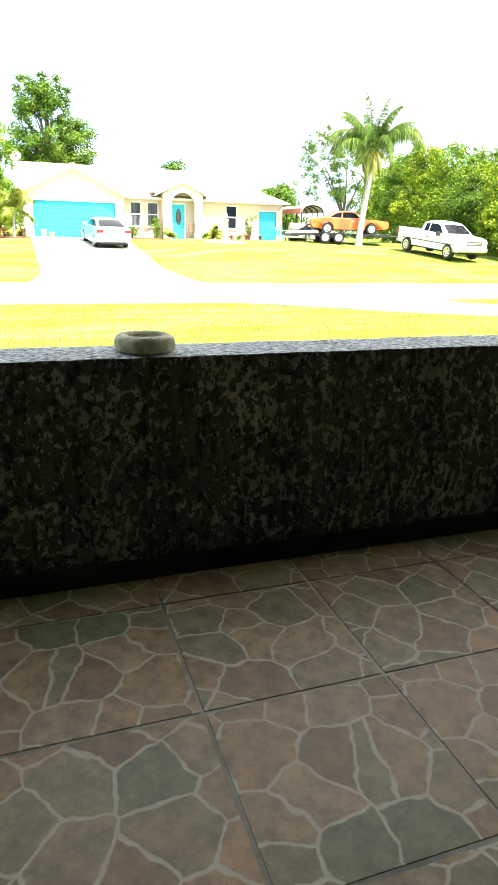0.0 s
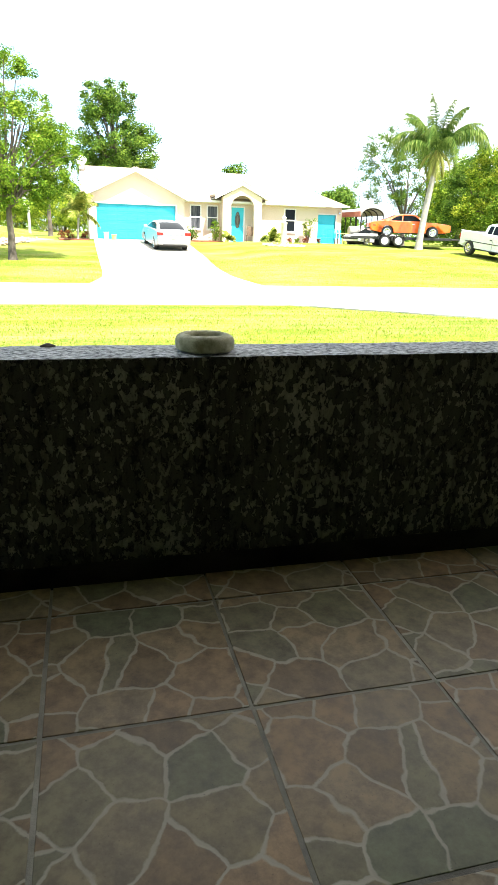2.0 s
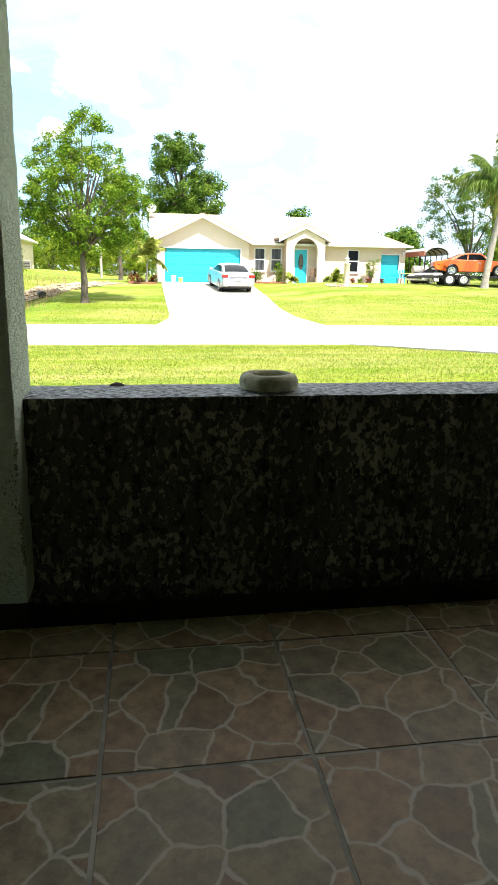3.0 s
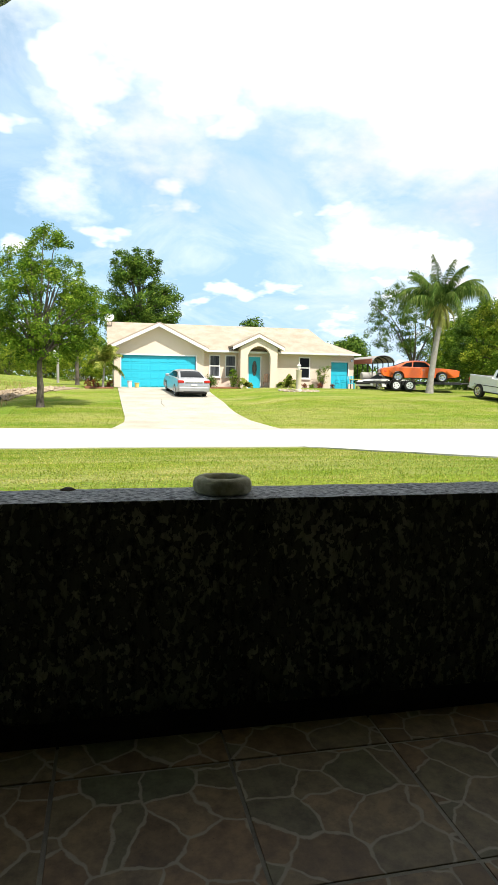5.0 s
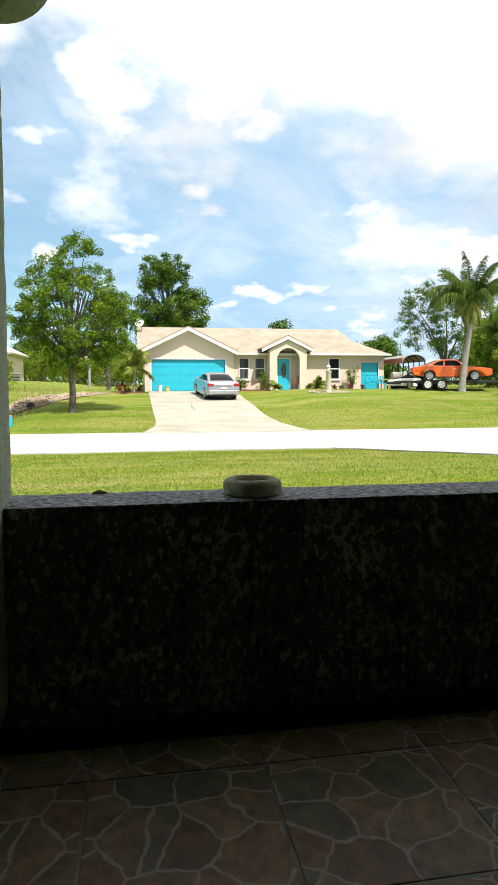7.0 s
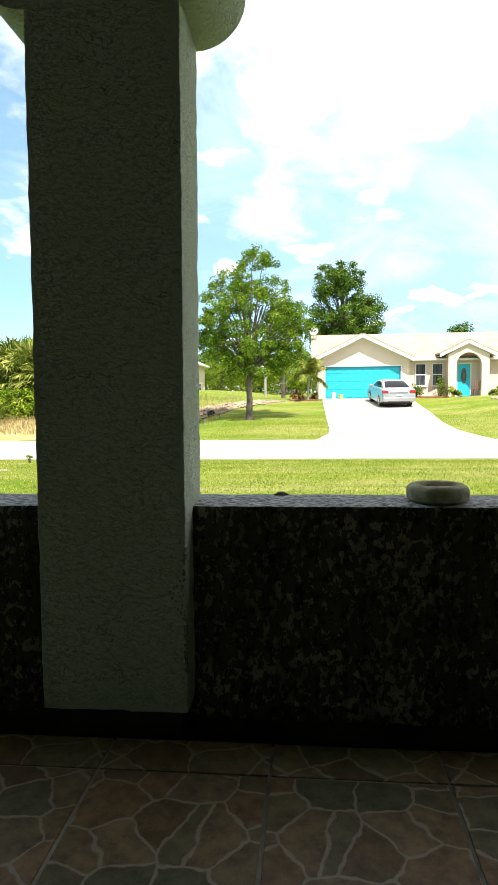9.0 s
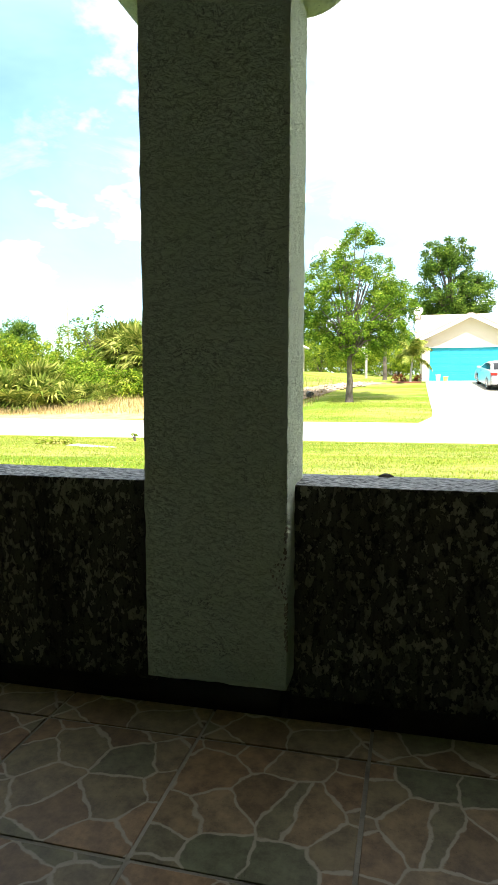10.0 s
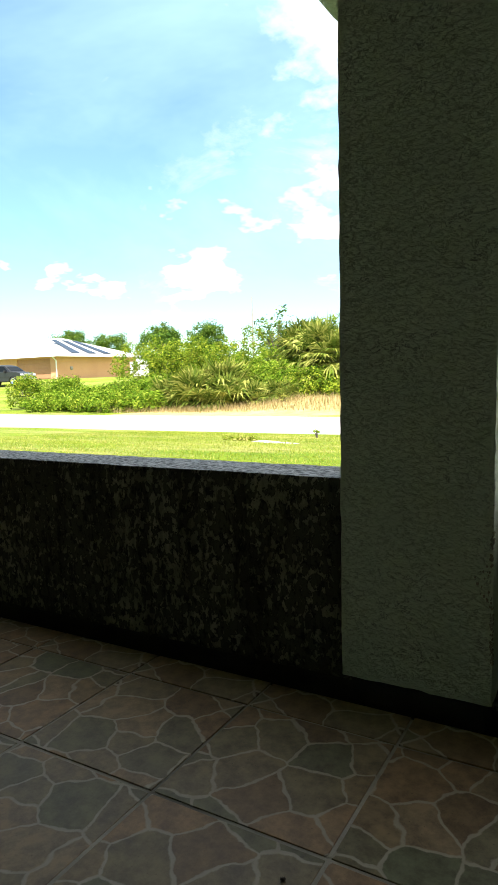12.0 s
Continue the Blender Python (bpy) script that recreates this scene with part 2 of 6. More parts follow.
def painted_stucco(name, c1, c2, scale=22.0, depth=0.005):
    """Trowelled stucco: a lace of torn, mostly level ridges and pits in worn paint, smoother in places."""
    m, nd, ln, p = nodes_of(name)
    co = nd.new("ShaderNodeTexCoord").outputs["Object"]
    mp = nd.new("ShaderNodeMapping")
    mp.inputs["Scale"].default_value = (1.0, 1.0, 1.5)
    ln.new(co, mp.inputs["Vector"])
    skin = tex(nd, ln, mp.outputs[0], scale, 6, 0.66, 0.6)
    fine = tex(nd, ln, co, scale * 6, 3, 0.7)
    wide = tex(nd, ln, co, 3.0, 5, 0.65)
    base = ramp(nd, ln, wide, [(0.3, c1), (0.7, c2)])
    where = ramp(nd, ln, tex(nd, ln, co, 6.0, 4, 0.6), [(0.46, 0.05), (0.64, 1.0)])
    pits = ramp(nd, ln, skin, [(0.30, 0.45), (0.38, 1.0)])
    specks = ramp(nd, ln, tex(nd, ln, co, 75, 3, 0.6), [(0.24, 0.15), (0.28, 1.0)])
    # torn ridges: thin dark edges round level shelves of plaster
    vein = tex(nd, ln, mp.outputs[0], scale * 0.6, 5, 0.62, 0.9)
    line = ramp(nd, ln, vein, [(0.472, 1.0), (0.494, 0.02), (0.51, 1.0)])
    some = ramp(nd, ln, tex(nd, ln, mp.outputs[0], scale * 0.4, 3, 0.55), [(0.46, 0.0), (0.57, 1.0)])
    col = mixc(nd, ln, where, base, mixc(nd, ln, 1.0, base, pits, "MULTIPLY"))
    both = mixc(nd, ln, 1.0, where, some, "MULTIPLY")
    col = mixc(nd, ln, both, col, mixc(nd, ln, 0.85, col, line, "MULTIPLY"))
    ln.new(mixc(nd, ln, 0.85, col, specks, "MULTIPLY"), p.inputs["Base Color"])
    p.inputs["Roughness"].default_value = 0.85
    p.inputs["Specular IOR Level"].default_value = 0.25
    lip = nd.new("ShaderNodeMath")
    lip.operation = "MULTIPLY_ADD"
    ln.new(line, lip.inputs[0])
    lip.inputs[1].default_value = 0.5
    ln.new(skin, lip.inputs[2])
    hsum = nd.new("ShaderNodeMath")
    hsum.operation = "MULTIPLY_ADD"
    ln.new(fine, hsum.inputs[0])
    hsum.inputs[1].default_value = 0.25
    ln.new(lip.outputs[0], hsum.inputs[2])
    bump(nd, ln, p, hsum.outputs[0], 1.0, depth * 3)
    return m


def lawn_material():
    m, nd, ln, p = nodes_of("lawn")
    co = nd.new("ShaderNodeTexCoord").outputs["Object"]
    mp = nd.new("ShaderNodeMapping")
    mp.inputs["Scale"].default_value = (0.3, 1.0, 1.0)
    ln.new(co, mp.inputs["Vector"])
    wide = tex(nd, ln, mp.outputs[0], 0.35, 5, 0.6)
    mid = tex(nd, ln, mp.outputs[0], 0.8, 7, 0.72)
    fine = tex(nd, ln, co, 22, 4, 0.75)
    green = ramp(nd, ln, wide, [(0.3, (0.112, 0.20, 0.013)), (0.7, (0.215, 0.26, 0.026))])
    straw = ramp(nd, ln, mid, [(0.45, 0.0), (0.7, 0.8)])
    col = mixc(nd, ln, straw, green, (0.37, 0.325, 0.13))
    ln.new(mixc(nd, ln, 0.8, col, ramp(nd, ln, fine, [(0.38, 0.25), (0.6, 1.3)]), "MULTIPLY"), p.inputs["Base Color"])
    p.inputs["Roughness"].default_value = 0.95
    p.inputs["Specular IOR Level"].default_value = 0.1
    bump(nd, ln, p, fine, 0.9, 0.05)
    return m


def wall_top_material():
    m, nd, ln, p = nodes_of("weathered_skylit_top")
    co = nd.new("ShaderNodeTexCoord").outputs["Object"]
    mp = nd.new("ShaderNodeMapping")
    mp.inputs["Scale"].default_value = (0.55, 1.0, 1.0)
    ln.new(co, mp.inputs["Vector"])
    lump = tex(nd, ln, mp.outputs[0], 95, 4, 0.6, 0.5)
    wide = tex(nd, ln, co, 9, 4, 0.6)
    # lumpy stucco, its pale cool tone carrying the sky light on the top
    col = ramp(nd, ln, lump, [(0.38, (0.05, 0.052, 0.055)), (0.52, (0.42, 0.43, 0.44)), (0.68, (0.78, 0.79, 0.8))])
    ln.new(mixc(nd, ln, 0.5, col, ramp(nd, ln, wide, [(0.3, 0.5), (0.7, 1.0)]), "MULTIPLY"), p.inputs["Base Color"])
    p.inputs["Roughness"].default_value = 0.8
    bump(nd, ln, p, lump, 1.0, 0.02)
    return m


def glass_dark(name, tint=(0.02, 0.025, 0.03)):
    m, nd, ln, p = nodes_of(name)
    p.inputs["Base Color"].default_value = (*tint, 1)
    p.inputs["Roughness"].default_value = 0.06
    p.inputs["Specular IOR Level"].default_value = 0.09
    co = nd.new("ShaderNodeTexCoord").outputs["Object"]
    bump(nd, ln, p, tex(nd, ln, co, 2.0, 2, 0.5), 0.02, 0.02)
    return m


def draped_glass():
    """A pane with grey drapes close behind it: upright folds, parted in the middle."""
    m, nd, ln, p = nodes_of("draped_window")
    co = nd.new("ShaderNodeTexCoord").outputs["Object"]
    mp = nd.new("ShaderNodeMapping")
    mp.inputs["Scale"].default_value = (1.0, 1.0, 0.06)
    ln.new(co, mp.inputs["Vector"])
    fold = tex(nd, ln, mp.outputs[0], 9, 3, 0.6)
    ln.new(ramp(nd, ln, fold, [(0.36, (0.012, 0.014, 0.017)), (0.5, (0.075, 0.08, 0.088)), (0.66, (0.15, 0.155, 0.16))]), p.inputs["Base Color"])
    p.inputs["Roughness"].default_value = 0.08
    p.inputs["Specular IOR Level"].default_value = 0.12
    return m


TILE = tile_material()
STUCCO_DARK = stained_stucco()
STUCCO_PILLAR = painted_stucco("pillar_stucco", (0.75, 0.84, 0.64), (0.81, 0.89, 0.70), 55.0, 0.007)
# unseen porch surfaces: dark ones cut bounced light, the pale one lights the pillar
STUCCO_DIM = painted_stucco("dim_bounce_stucco", (0.18, 0.18, 0.16), (0.23, 0.23, 0.21))
STUCCO_BOUNCE = painted_stucco("bounce_wall_stucco", (0.76, 0.78, 0.68), (0.84, 0.86, 0.76))
SKYLIT_TOP = wall_top_material()
BROWN_PLASTER = surface("bare_plaster", (0.26, 0.25, 0.17), (0.42, 0.4, 0.28), 30, 160, 0.95, relief=0.8)
# near-black concrete: the shade at the wall foot put into the colour
SHADE_DARK = surface("shade_dark_concrete", (0.012, 0.012, 0.009), (0.04, 0.038, 0.028), 6, 60, 0.95, relief=0.6)
GROUT = surface("grout", (0.05, 0.047, 0.04), (0.42, 0.395, 0.335), 2.2, 60, 0.9)
LAWN = lawn_material()
ROAD = surface("pale_road", (0.40, 0.39, 0.37), (0.5, 0.49, 0.46), 0.8, 30, 0.9)
CONCRETE = surface("driveway_concrete", (0.32, 0.295, 0.235), (0.47, 0.435, 0.36), 0.7, 18, 0.85)
PALE_STONE = surface("ring_concrete", (0.24, 0.225, 0.12), (0.68, 0.64, 0.46), 24, 160, 0.9, relief=0.7)
HOUSE_WALL = surface("house_stucco", (0.70, 0.58, 0.465), (0.76, 0.64, 0.52), 0.6, 16, 0.9)
SHINGLE = surface("shingles", (0.30, 0.245, 0.18), (0.42, 0.355, 0.28), 1.2, 9, 0.9, relief=0.6, depth=0.03)
WHITE_TRIM = surface("white_trim", (0.74, 0.74, 0.73), (0.82, 0.82, 0.8), 1, 20, 0.6, relief=0.05)
TURQUOISE = surface("turquoise_paint", (0.015, 0.44, 0.60), (0.025, 0.50, 0.66), 0.8, 20, 0.45, relief=0.05)
GLASS = glass_dark("dark_glass", (0.008, 0.01, 0.012))
DRAPED = draped_glass()
OVAL_GLASS = glass_dark("leaded_glass", (0.16, 0.15, 0.13))
SILVER = surface("silver_paint", (0.38, 0.39, 0.41), (0.44, 0.45, 0.47), 1, 60, 0.3, 0.5, 0.02, coat=0.6)
ORANGE = surface("orange_paint", (0.84, 0.13, 0.010), (0.9, 0.155, 0.014), 1, 60, 0.35, 0.0, 0.02, coat=0.5)
WHITE_PAINT = surface("white_car_paint", (0.72, 0.72, 0.71), (0.8, 0.8, 0.79), 1, 60, 0.3, 0.0, 0.02, coat=0.5)
BLACK_PAINT = surface("black_car_paint", (0.01, 0.01, 0.012), (0.018, 0.018, 0.02), 1, 60, 0.4, 0.0, 0.02, coat=0.15)
RUBBER = surface("rubber", (0.012, 0.012, 0.012), (0.03, 0.03, 0.028), 6, 60, 0.85)
BLACK_METAL = surface("black_metal", (0.015, 0.015, 0.015), (0.035, 0.034, 0.033), 3, 40, 0.55, 0.3)
CHROME = surface("bright_metal", (0.6, 0.6, 0.62), (0.75, 0.75, 0.77), 4, 50, 0.25, 0.9, 0.05)
RED_LENS = surface("red_lens", (0.42, 0.012, 0.01), (0.5, 0.02, 0.015), 4, 40, 0.2, relief=0.02)
CLEAR_LENS = surface("clear_lens", (0.55, 0.56, 0.58), (0.7, 0.7, 0.72), 4, 40, 0.15, relief=0.02)
PLATE = surface("plate_white", (0.6, 0.6, 0.58), (0.7, 0.7, 0.68), 4, 40, 0.5, relief=0.02)
BARK = surface("bark", (0.06, 0.048, 0.038), (0.17, 0.14, 0.11), 3, 26, 0.95, relief=0.9, depth=0.03)
PALM_BARK = surface("palm_bark", (0.24, 0.22, 0.19), (0.40, 0.37, 0.33), 4, 18, 0.95, relief=0.7, depth=0.03)
PALM_BASE = surface("palm_crownshaft", (0.16, 0.17, 0.05), (0.27, 0.26, 0.10), 3, 22, 0.8)
DRY = surface("dry_grass", (0.26, 0.22, 0.075), (0.42, 0.35, 0.15), 2, 22, 0.95)
SOIL = surface("sandy_soil", (0.22, 0.16, 0.10), (0.42, 0.34, 0.24), 1.1, 14, 0.95, relief=0.8, depth=0.04)
MULCH = surface("red_mulch", (0.17, 0.055, 0.025), (0.30, 0.12, 0.06), 3, 24, 0.95, relief=0.8, depth=0.04)
PEACH = surface("peach_stucco", (0.58, 0.32, 0.17), (0.64, 0.37, 0.2), 0.6, 14, 0.9)
PEACH_DOOR = surface("peach_garage_paint", (0.40, 0.20, 0.10), (0.45, 0.23, 0.12), 0.8, 16, 0.7)
WHITE_ROOF = surface("white_metal_roof", (0.66, 0.67, 0.68), (0.76, 0.77, 0.78), 0.8, 8, 0.5)
SOLAR = surface("solar_panel", (0.012, 0.014, 0.02), (0.03, 0.03, 0.04), 2, 20, 0.25, relief=0.02)
CREAM = surface("cream_wall", (0.60, 0.53, 0.40), (0.66, 0.60, 0.47), 0.5, 10, 0.9)
BROWN = surface("brown_wicker", (0.13, 0.075, 0.045), (0.22, 0.13, 0.08), 5, 50, 0.8)
GREY_POST = surface("grey_wood", (0.28, 0.26, 0.23), (0.4, 0.38, 0.34), 3, 25, 0.9)
CREAM_POST = surface("cream_post_paint", (0.62, 0.54, 0.40), (0.7, 0.62, 0.48), 3, 25, 0.8)
YELLOW = surface("yellow_plastic", (0.65, 0.5, 0.12), (0.72, 0.58, 0.2), 4, 30, 0.6)
RUST_ROOF = surface("red_carport_roof", (0.36, 0.10, 0.06), (0.46, 0.16, 0.10), 2, 20, 0.7)
DEAD_LEAF = surface("dead_leaf", (0.02, 0.015, 0.01), (0.06, 0.04, 0.025), 30, 200, 0.8)
LEAF_OAK = leaf_material("oak_leaves", (0.03, 0.08, 0.007), (0.105, 0.195, 0.014), (0.28, 0.36, 0.045), 0.25)
LEAF_DARK = leaf_material("dark_leaves", (0.022, 0.06, 0.009), (0.07, 0.135, 0.017), (0.19, 0.27, 0.04), 0.22)
LEAF_HEDGE = leaf_material("hedge_leaves", (0.032, 0.08, 0.006), (0.145, 0.225, 0.014), (0.40, 0.43, 0.05), 0.25)
LEAF_BRIGHT = leaf_material("scrub_leaves", (0.032, 0.085, 0.006), (0.14, 0.24, 0.015), (0.34, 0.40, 0.05), 0.25)
LEAF_PALM = leaf_material("palm_leaves", (0.025, 0.065, 0.012), (0.075, 0.135, 0.022), (0.24, 0.29, 0.08))
LEAF_OLD = leaf_material("old_palm_leaves", (0.10, 0.13, 0.02), (0.23, 0.25, 0.05), (0.40, 0.38, 0.12), 0.2)
LEAF_FAN = leaf_material("palmetto_leaves", (0.04, 0.085, 0.010), (0.16, 0.20, 0.03), (0.46, 0.44, 0.12), 0.25)
LEAF_RED = leaf_material("croton_leaves", (0.10, 0.02, 0.015), (0.25, 0.06, 0.03), (0.10, 0.14, 0.02))
GRASS = leaf_material("grass_blades", (0.12, 0.195, 0.013), (0.235, 0.28, 0.03), (0.54, 0.46, 0.16))
STRAW = leaf_material("straw_blades", (0.20, 0.16, 0.05), (0.38, 0.29, 0.13), (0.50, 0.39, 0.22))


# ---- mesh helpers ----
class Build:
    """Collects vertices and faces of one mesh."""

    def __init__(self):
        self.v, self.f = [], []

    def add(self, verts, faces):
        o = len(self.v)
        self.v.extend(verts)
        self.f.extend([tuple(i + o for i in f) for f in faces])
        return self

    def box(self, x0, x1, y0, y1, z0, z1, r=0.0):
        """A box with edges cut back by r."""
        if r <= 0:
            v = [(x, y, z) for x in (x0, x1) for y in (y0, y1) for z in (z0, z1)]
            return self.add(v, [(0, 1, 3, 2), (4, 6, 7, 5), (0, 4, 5, 1), (2, 3, 7, 6), (0, 2, 6, 4), (1, 5, 7, 3)])
        bm = bmesh.new()
        bmesh.ops.create_cube(bm, size=1)
        for q in bm.verts:
            q.co = Vector((x0 + (q.co.x + 0.5) * (x1 - x0), y0 + (q.co.y + 0.5) * (y1 - y0), z0 + (q.co.z + 0.5) * (z1 - z0)))
        bmesh.ops.bevel(bm, geom=bm.edges[:], offset=r, segments=2, affect="EDGES", profile=0.5)
        self.add([tuple(q.co) for q in bm.verts], [tuple(q.index for q in f.verts) for f in bm.faces])
        bm.free()
        return self

    def tube(self, pts, radii, n=8, cap=True):
        """A round bar along points, with a radius at each."""
        rings = []
        up = Vector((0.31, 0.17, 0.93))
        for i, q in enumerate(pts):
            a, b = Vector(pts[max(i - 1, 0)]), Vector(pts[min(i + 1, len(pts) - 1)])
            d = (b - a).normalized()
            if abs(d.dot(up)) > 0.97:
                up = Vector((0.9, 0.3, 0.1))
            s = d.cross(up).normalized()
            u = s.cross(d)
            rings.append([tuple(Vector(q) + radii[i] * (math.cos(k * math.tau / n) * s + math.sin(k * math.tau / n) * u)) for k in range(n)])
        faces = []
        for i in range(len(pts) - 1):
            for k in range(n):
                faces.append((i * n + k, i * n + (k + 1) % n, (i + 1) * n + (k + 1) % n, (i + 1) * n + k))
        if cap:
            faces += [tuple(range(n))[::-1], tuple((len(pts) - 1) * n + k for k in range(n))]
        return self.add([q for r in rings for q in r], faces)

    def lathe(self, profile, at=(0, 0, 0), axis="z", n=20):
        """Turns (radius, height) pairs round an axis."""
        v, f = [], []
        for r, h in profile:
            for k in range(n):
                c, s = r * math.cos(k * math.tau / n), r * math.sin(k * math.tau / n)
                q = (c, s, h) if axis == "z" else (c, h, s) if axis == "y" else (h, c, s)
                v.append((q[0] + at[0], q[1] + at[1], q[2] + at[2]))
        for i in range(len(profile) - 1):
            for k in range(n):
                f.append((i * n + k, i * n + (k + 1) % n, (i + 1) * n + (k + 1) % n, (i + 1) * n + k))
        f += [tuple(range(n))[::-1], tuple((len(profile) - 1) * n + k for k in range(n))]
        return self.add(v, f)

    def prism(self, poly, y0, y1):
        """A polygon of (x, z) pairs drawn out along y."""
        n = len(poly)
        v = [(x, y0, z) for x, z in poly] + [(x, y1, z) for x, z in poly]
        f = [tuple(range(n)), tuple(range(2 * n - 1, n - 1, -1))] + [(k, k + n, (k + 1) % n + n, (k + 1) % n) for k in range(n)]
        return self.add(v, f)

    def slab(self, a, b, c, d, t):
        """A plate of thickness t below the four corners."""
        q = [Vector(p) for p in (a, b, c, d)]
        nrm = (q[1] - q[0]).cross(q[3] - q[0]).normalized() * t
        v = [tuple(p) for p in q] + [tuple(p - nrm) for p in q]
        return self.add(v, [(0, 1, 2, 3), (7, 6, 5, 4), (0, 4, 5, 1), (1, 5, 6, 2), (2, 6, 7, 3), (3, 7, 4, 0)])

    def mesh(self, name, smooth=False):
        me = bpy.data.meshes.new(name)
        me.from_pydata(self.v, [], self.f)
        if smooth:
            me.shade_smooth()
            me.set_sharp_from_angle(angle=radians(38))
        me.update()
        bm = bmesh.new()
        bm.from_mesh(me)
        bmesh.ops.recalc_face_normals(bm, faces=bm.faces)
        bm.to_mesh(me)
        bm.free()
        return me


def as_mesh(name, b, smooth):
    return b.mesh(name, smooth) if isinstance(b, Build) else b


def part(name, b, material, parent, label="", smooth=False):
    me = as_mesh(name, b, smooth)
    if not me.materials:
        me.materials.append(material)
    ob = new(name, me)
    ob.parent = parent
    return tagged(ob, label)


def thing(name, place, label, category, group="", kind="", turn=0.0):
    ob = new(name)
    ob.empty_display_size = 0.2
    ob.matrix_basis = pose(*place, 0, 0, turn)
    return tagged(ob, label, category, group, kind)


def solid(name, b, material, label, category, kind="structure", smooth=False):
    me = as_mesh(name, b, smooth)
    if not me.materials:
        me.materials.append(material)
    return tagged(new(name, me), label, category, "", kind)


def raw_mesh(name, verts, faces, material):
    """A large mesh straight from arrays."""
    me = bpy.data.meshes.new(name)
    me.from_pydata(verts.tolist(), [], faces.tolist())
    me.materials.append(material)
    me.update()
    return me


def rough_box(name, x0, x1, y0, y1, z0, z1, step, amount, grain, seed):
    """A box of plaster: finely divided, its skin uneven by a few millimetres, its edges worn."""
    bm = bmesh.new()
    bmesh.ops.create_cube(bm, size=1)
    for q in bm.verts:
        q.co = Vector((x0 + (q.co.x + 0.5) * (x1 - x0), y0 + (q.co.y + 0.5) * (y1 - y0), z0 + (q.co.z + 0.5) * (z1 - z0)))
    for axis, lo, hi in ((0, x0, x1), (1, y0, y1), (2, z0, z1)):
        for k in range(1, max(2, round((hi - lo) / step))):
            at = Vector((0, 0, 0))
            at[axis] = lo + (hi - lo) * k / max(2, round((hi - lo) / step))
            nrm = Vector((0, 0, 0))
            nrm[axis] = 1
            bmesh.ops.bisect_plane(bm, geom=bm.verts[:] + bm.edges[:] + bm.faces[:], plane_co=at, plane_no=nrm)
    bm.normal_update()
    off = Vector((seed * 3.1, seed * 1.7, seed))
    for q in bm.verts:
        a = noise.noise((q.co + off) * grain) * amount + noise.noise((q.co + off) * grain * 3.3) * amount * 0.5
        sides = sum((abs(q.co[k] - lo) < 1e-4) or (abs(q.co[k] - hi) < 1e-4) for k, lo, hi in ((0, x0, x1), (1, y0, y1), (2, z0, z1)))
        q.co += q.normal * (a - (0.003 if sides > 1 else 0))
    me = bpy.data.meshes.new(name)
    bm.to_mesh(me)
    bm.free()
    me.shade_smooth()
    me.set_sharp_from_angle(angle=radians(50))
    return me


# ---- the lie of the land ----
def step(a, b, x):
    t = np.clip((x - a) / (b - a), 0, 1)
    return t * t * (3 - 2 * t)


def land(x, y):
    """Height of the ground."""
    x, y = np.asarray(x, float), np.asarray(y, float)
    right = np.interp(y, [-60, 2, 8, 13, 16.6, 23.6, 31, 37, 40.5, 43, 60, 120, 900],
                      [-0.25, -0.25, -0.38, -0.62, -0.87, -0.87, -0.42, 0.06, 0.36, 0.47, 0.5, 0.7, 0.7])
    left = np.interp(y, [-60, 2, 8, 13, 16.6, 23.6, 27, 36, 47, 60, 120, 900],
                     [-0.25, -0.25, -0.38, -0.62, -0.87, -0.87, -0.8, -0.05, 1.1, 1.2, 1.0, 0.8])
    z = left + (right - left) * step(-9.5, -4.0, x)
    z = z + 0.3 * step(6.8, 10.5, x) * step(24.5, 32, y) * (1 - step(39, 43, y))
    ditch = np.exp(-((x + 6.6) / 1.3) ** 2) * step(25, 29, y) * (1 - step(33.5, 36, y))
    bank = np.exp(-((x + 12.5) / 3.2) ** 2) * step(23.8, 27.5, y) * (1 - step(36, 44, y))
    return z - 0.5 * ditch + 0.45 * bank


def land_z(x, y):
    return float(land(x, y))


def sheet(name, xs, ys, lift):
    gx, gy = np.meshgrid(xs, ys)
    gz = land(gx, gy) + lift
    v = np.stack([gx.ravel(), gy.ravel(), gz.ravel()], 1)
    nx, ny = len(xs), len(ys)
    i = (np.arange(ny - 1)[:, None] * nx + np.arange(nx - 1)[None]).ravel()
    return v, np.stack([i, i + 1, i + nx + 1, i + nx], 1)


def paved(name, left, right, rows, cols, lift, material):
    """A strip between two edges given as lists of (x, y), laid on the ground with a real edge."""
    L, R = np.array(left, float), np.array(right, float)

    def along(P):
        d = np.r_[0, np.cumsum(np.hypot(*np.diff(P, axis=0).T))]
        s = np.linspace(0, d[-1], rows)
        return np.stack([np.interp(s, d, P[:, 0]), np.interp(s, d, P[:, 1])], 1)
    L, R = along(L), along(R)
    cols += 2
    u = np.r_[0, np.linspace(0, 1, cols - 2), 1]
    P = L[:, None] * (1 - u)[None, :, None] + R[:, None] * u[None, :, None]
    z = land(P[..., 0], P[..., 1]) + lift
    z[:, 0] -= lift + 0.05
    z[:, -1] -= lift + 0.05
    v = np.concatenate([P, z[..., None]], 2).reshape(-1, 3)
    i = (np.arange(rows - 1)[:, None] * cols + np.arange(cols - 1)[None]).ravel()
    me = raw_mesh(name, v, np.stack([i, i + 1, i + cols + 1, i + cols], 1), material)
    return me


gx = np.r_[-600, -300, -150, -90, np.arange(-60, 45, 1.0), 60, 90, 150, 300, 600]
gy = np.r_[-60, -20, -6, np.arange(1.95, 70, 0.8), 80, 100, 150, 300, 900]
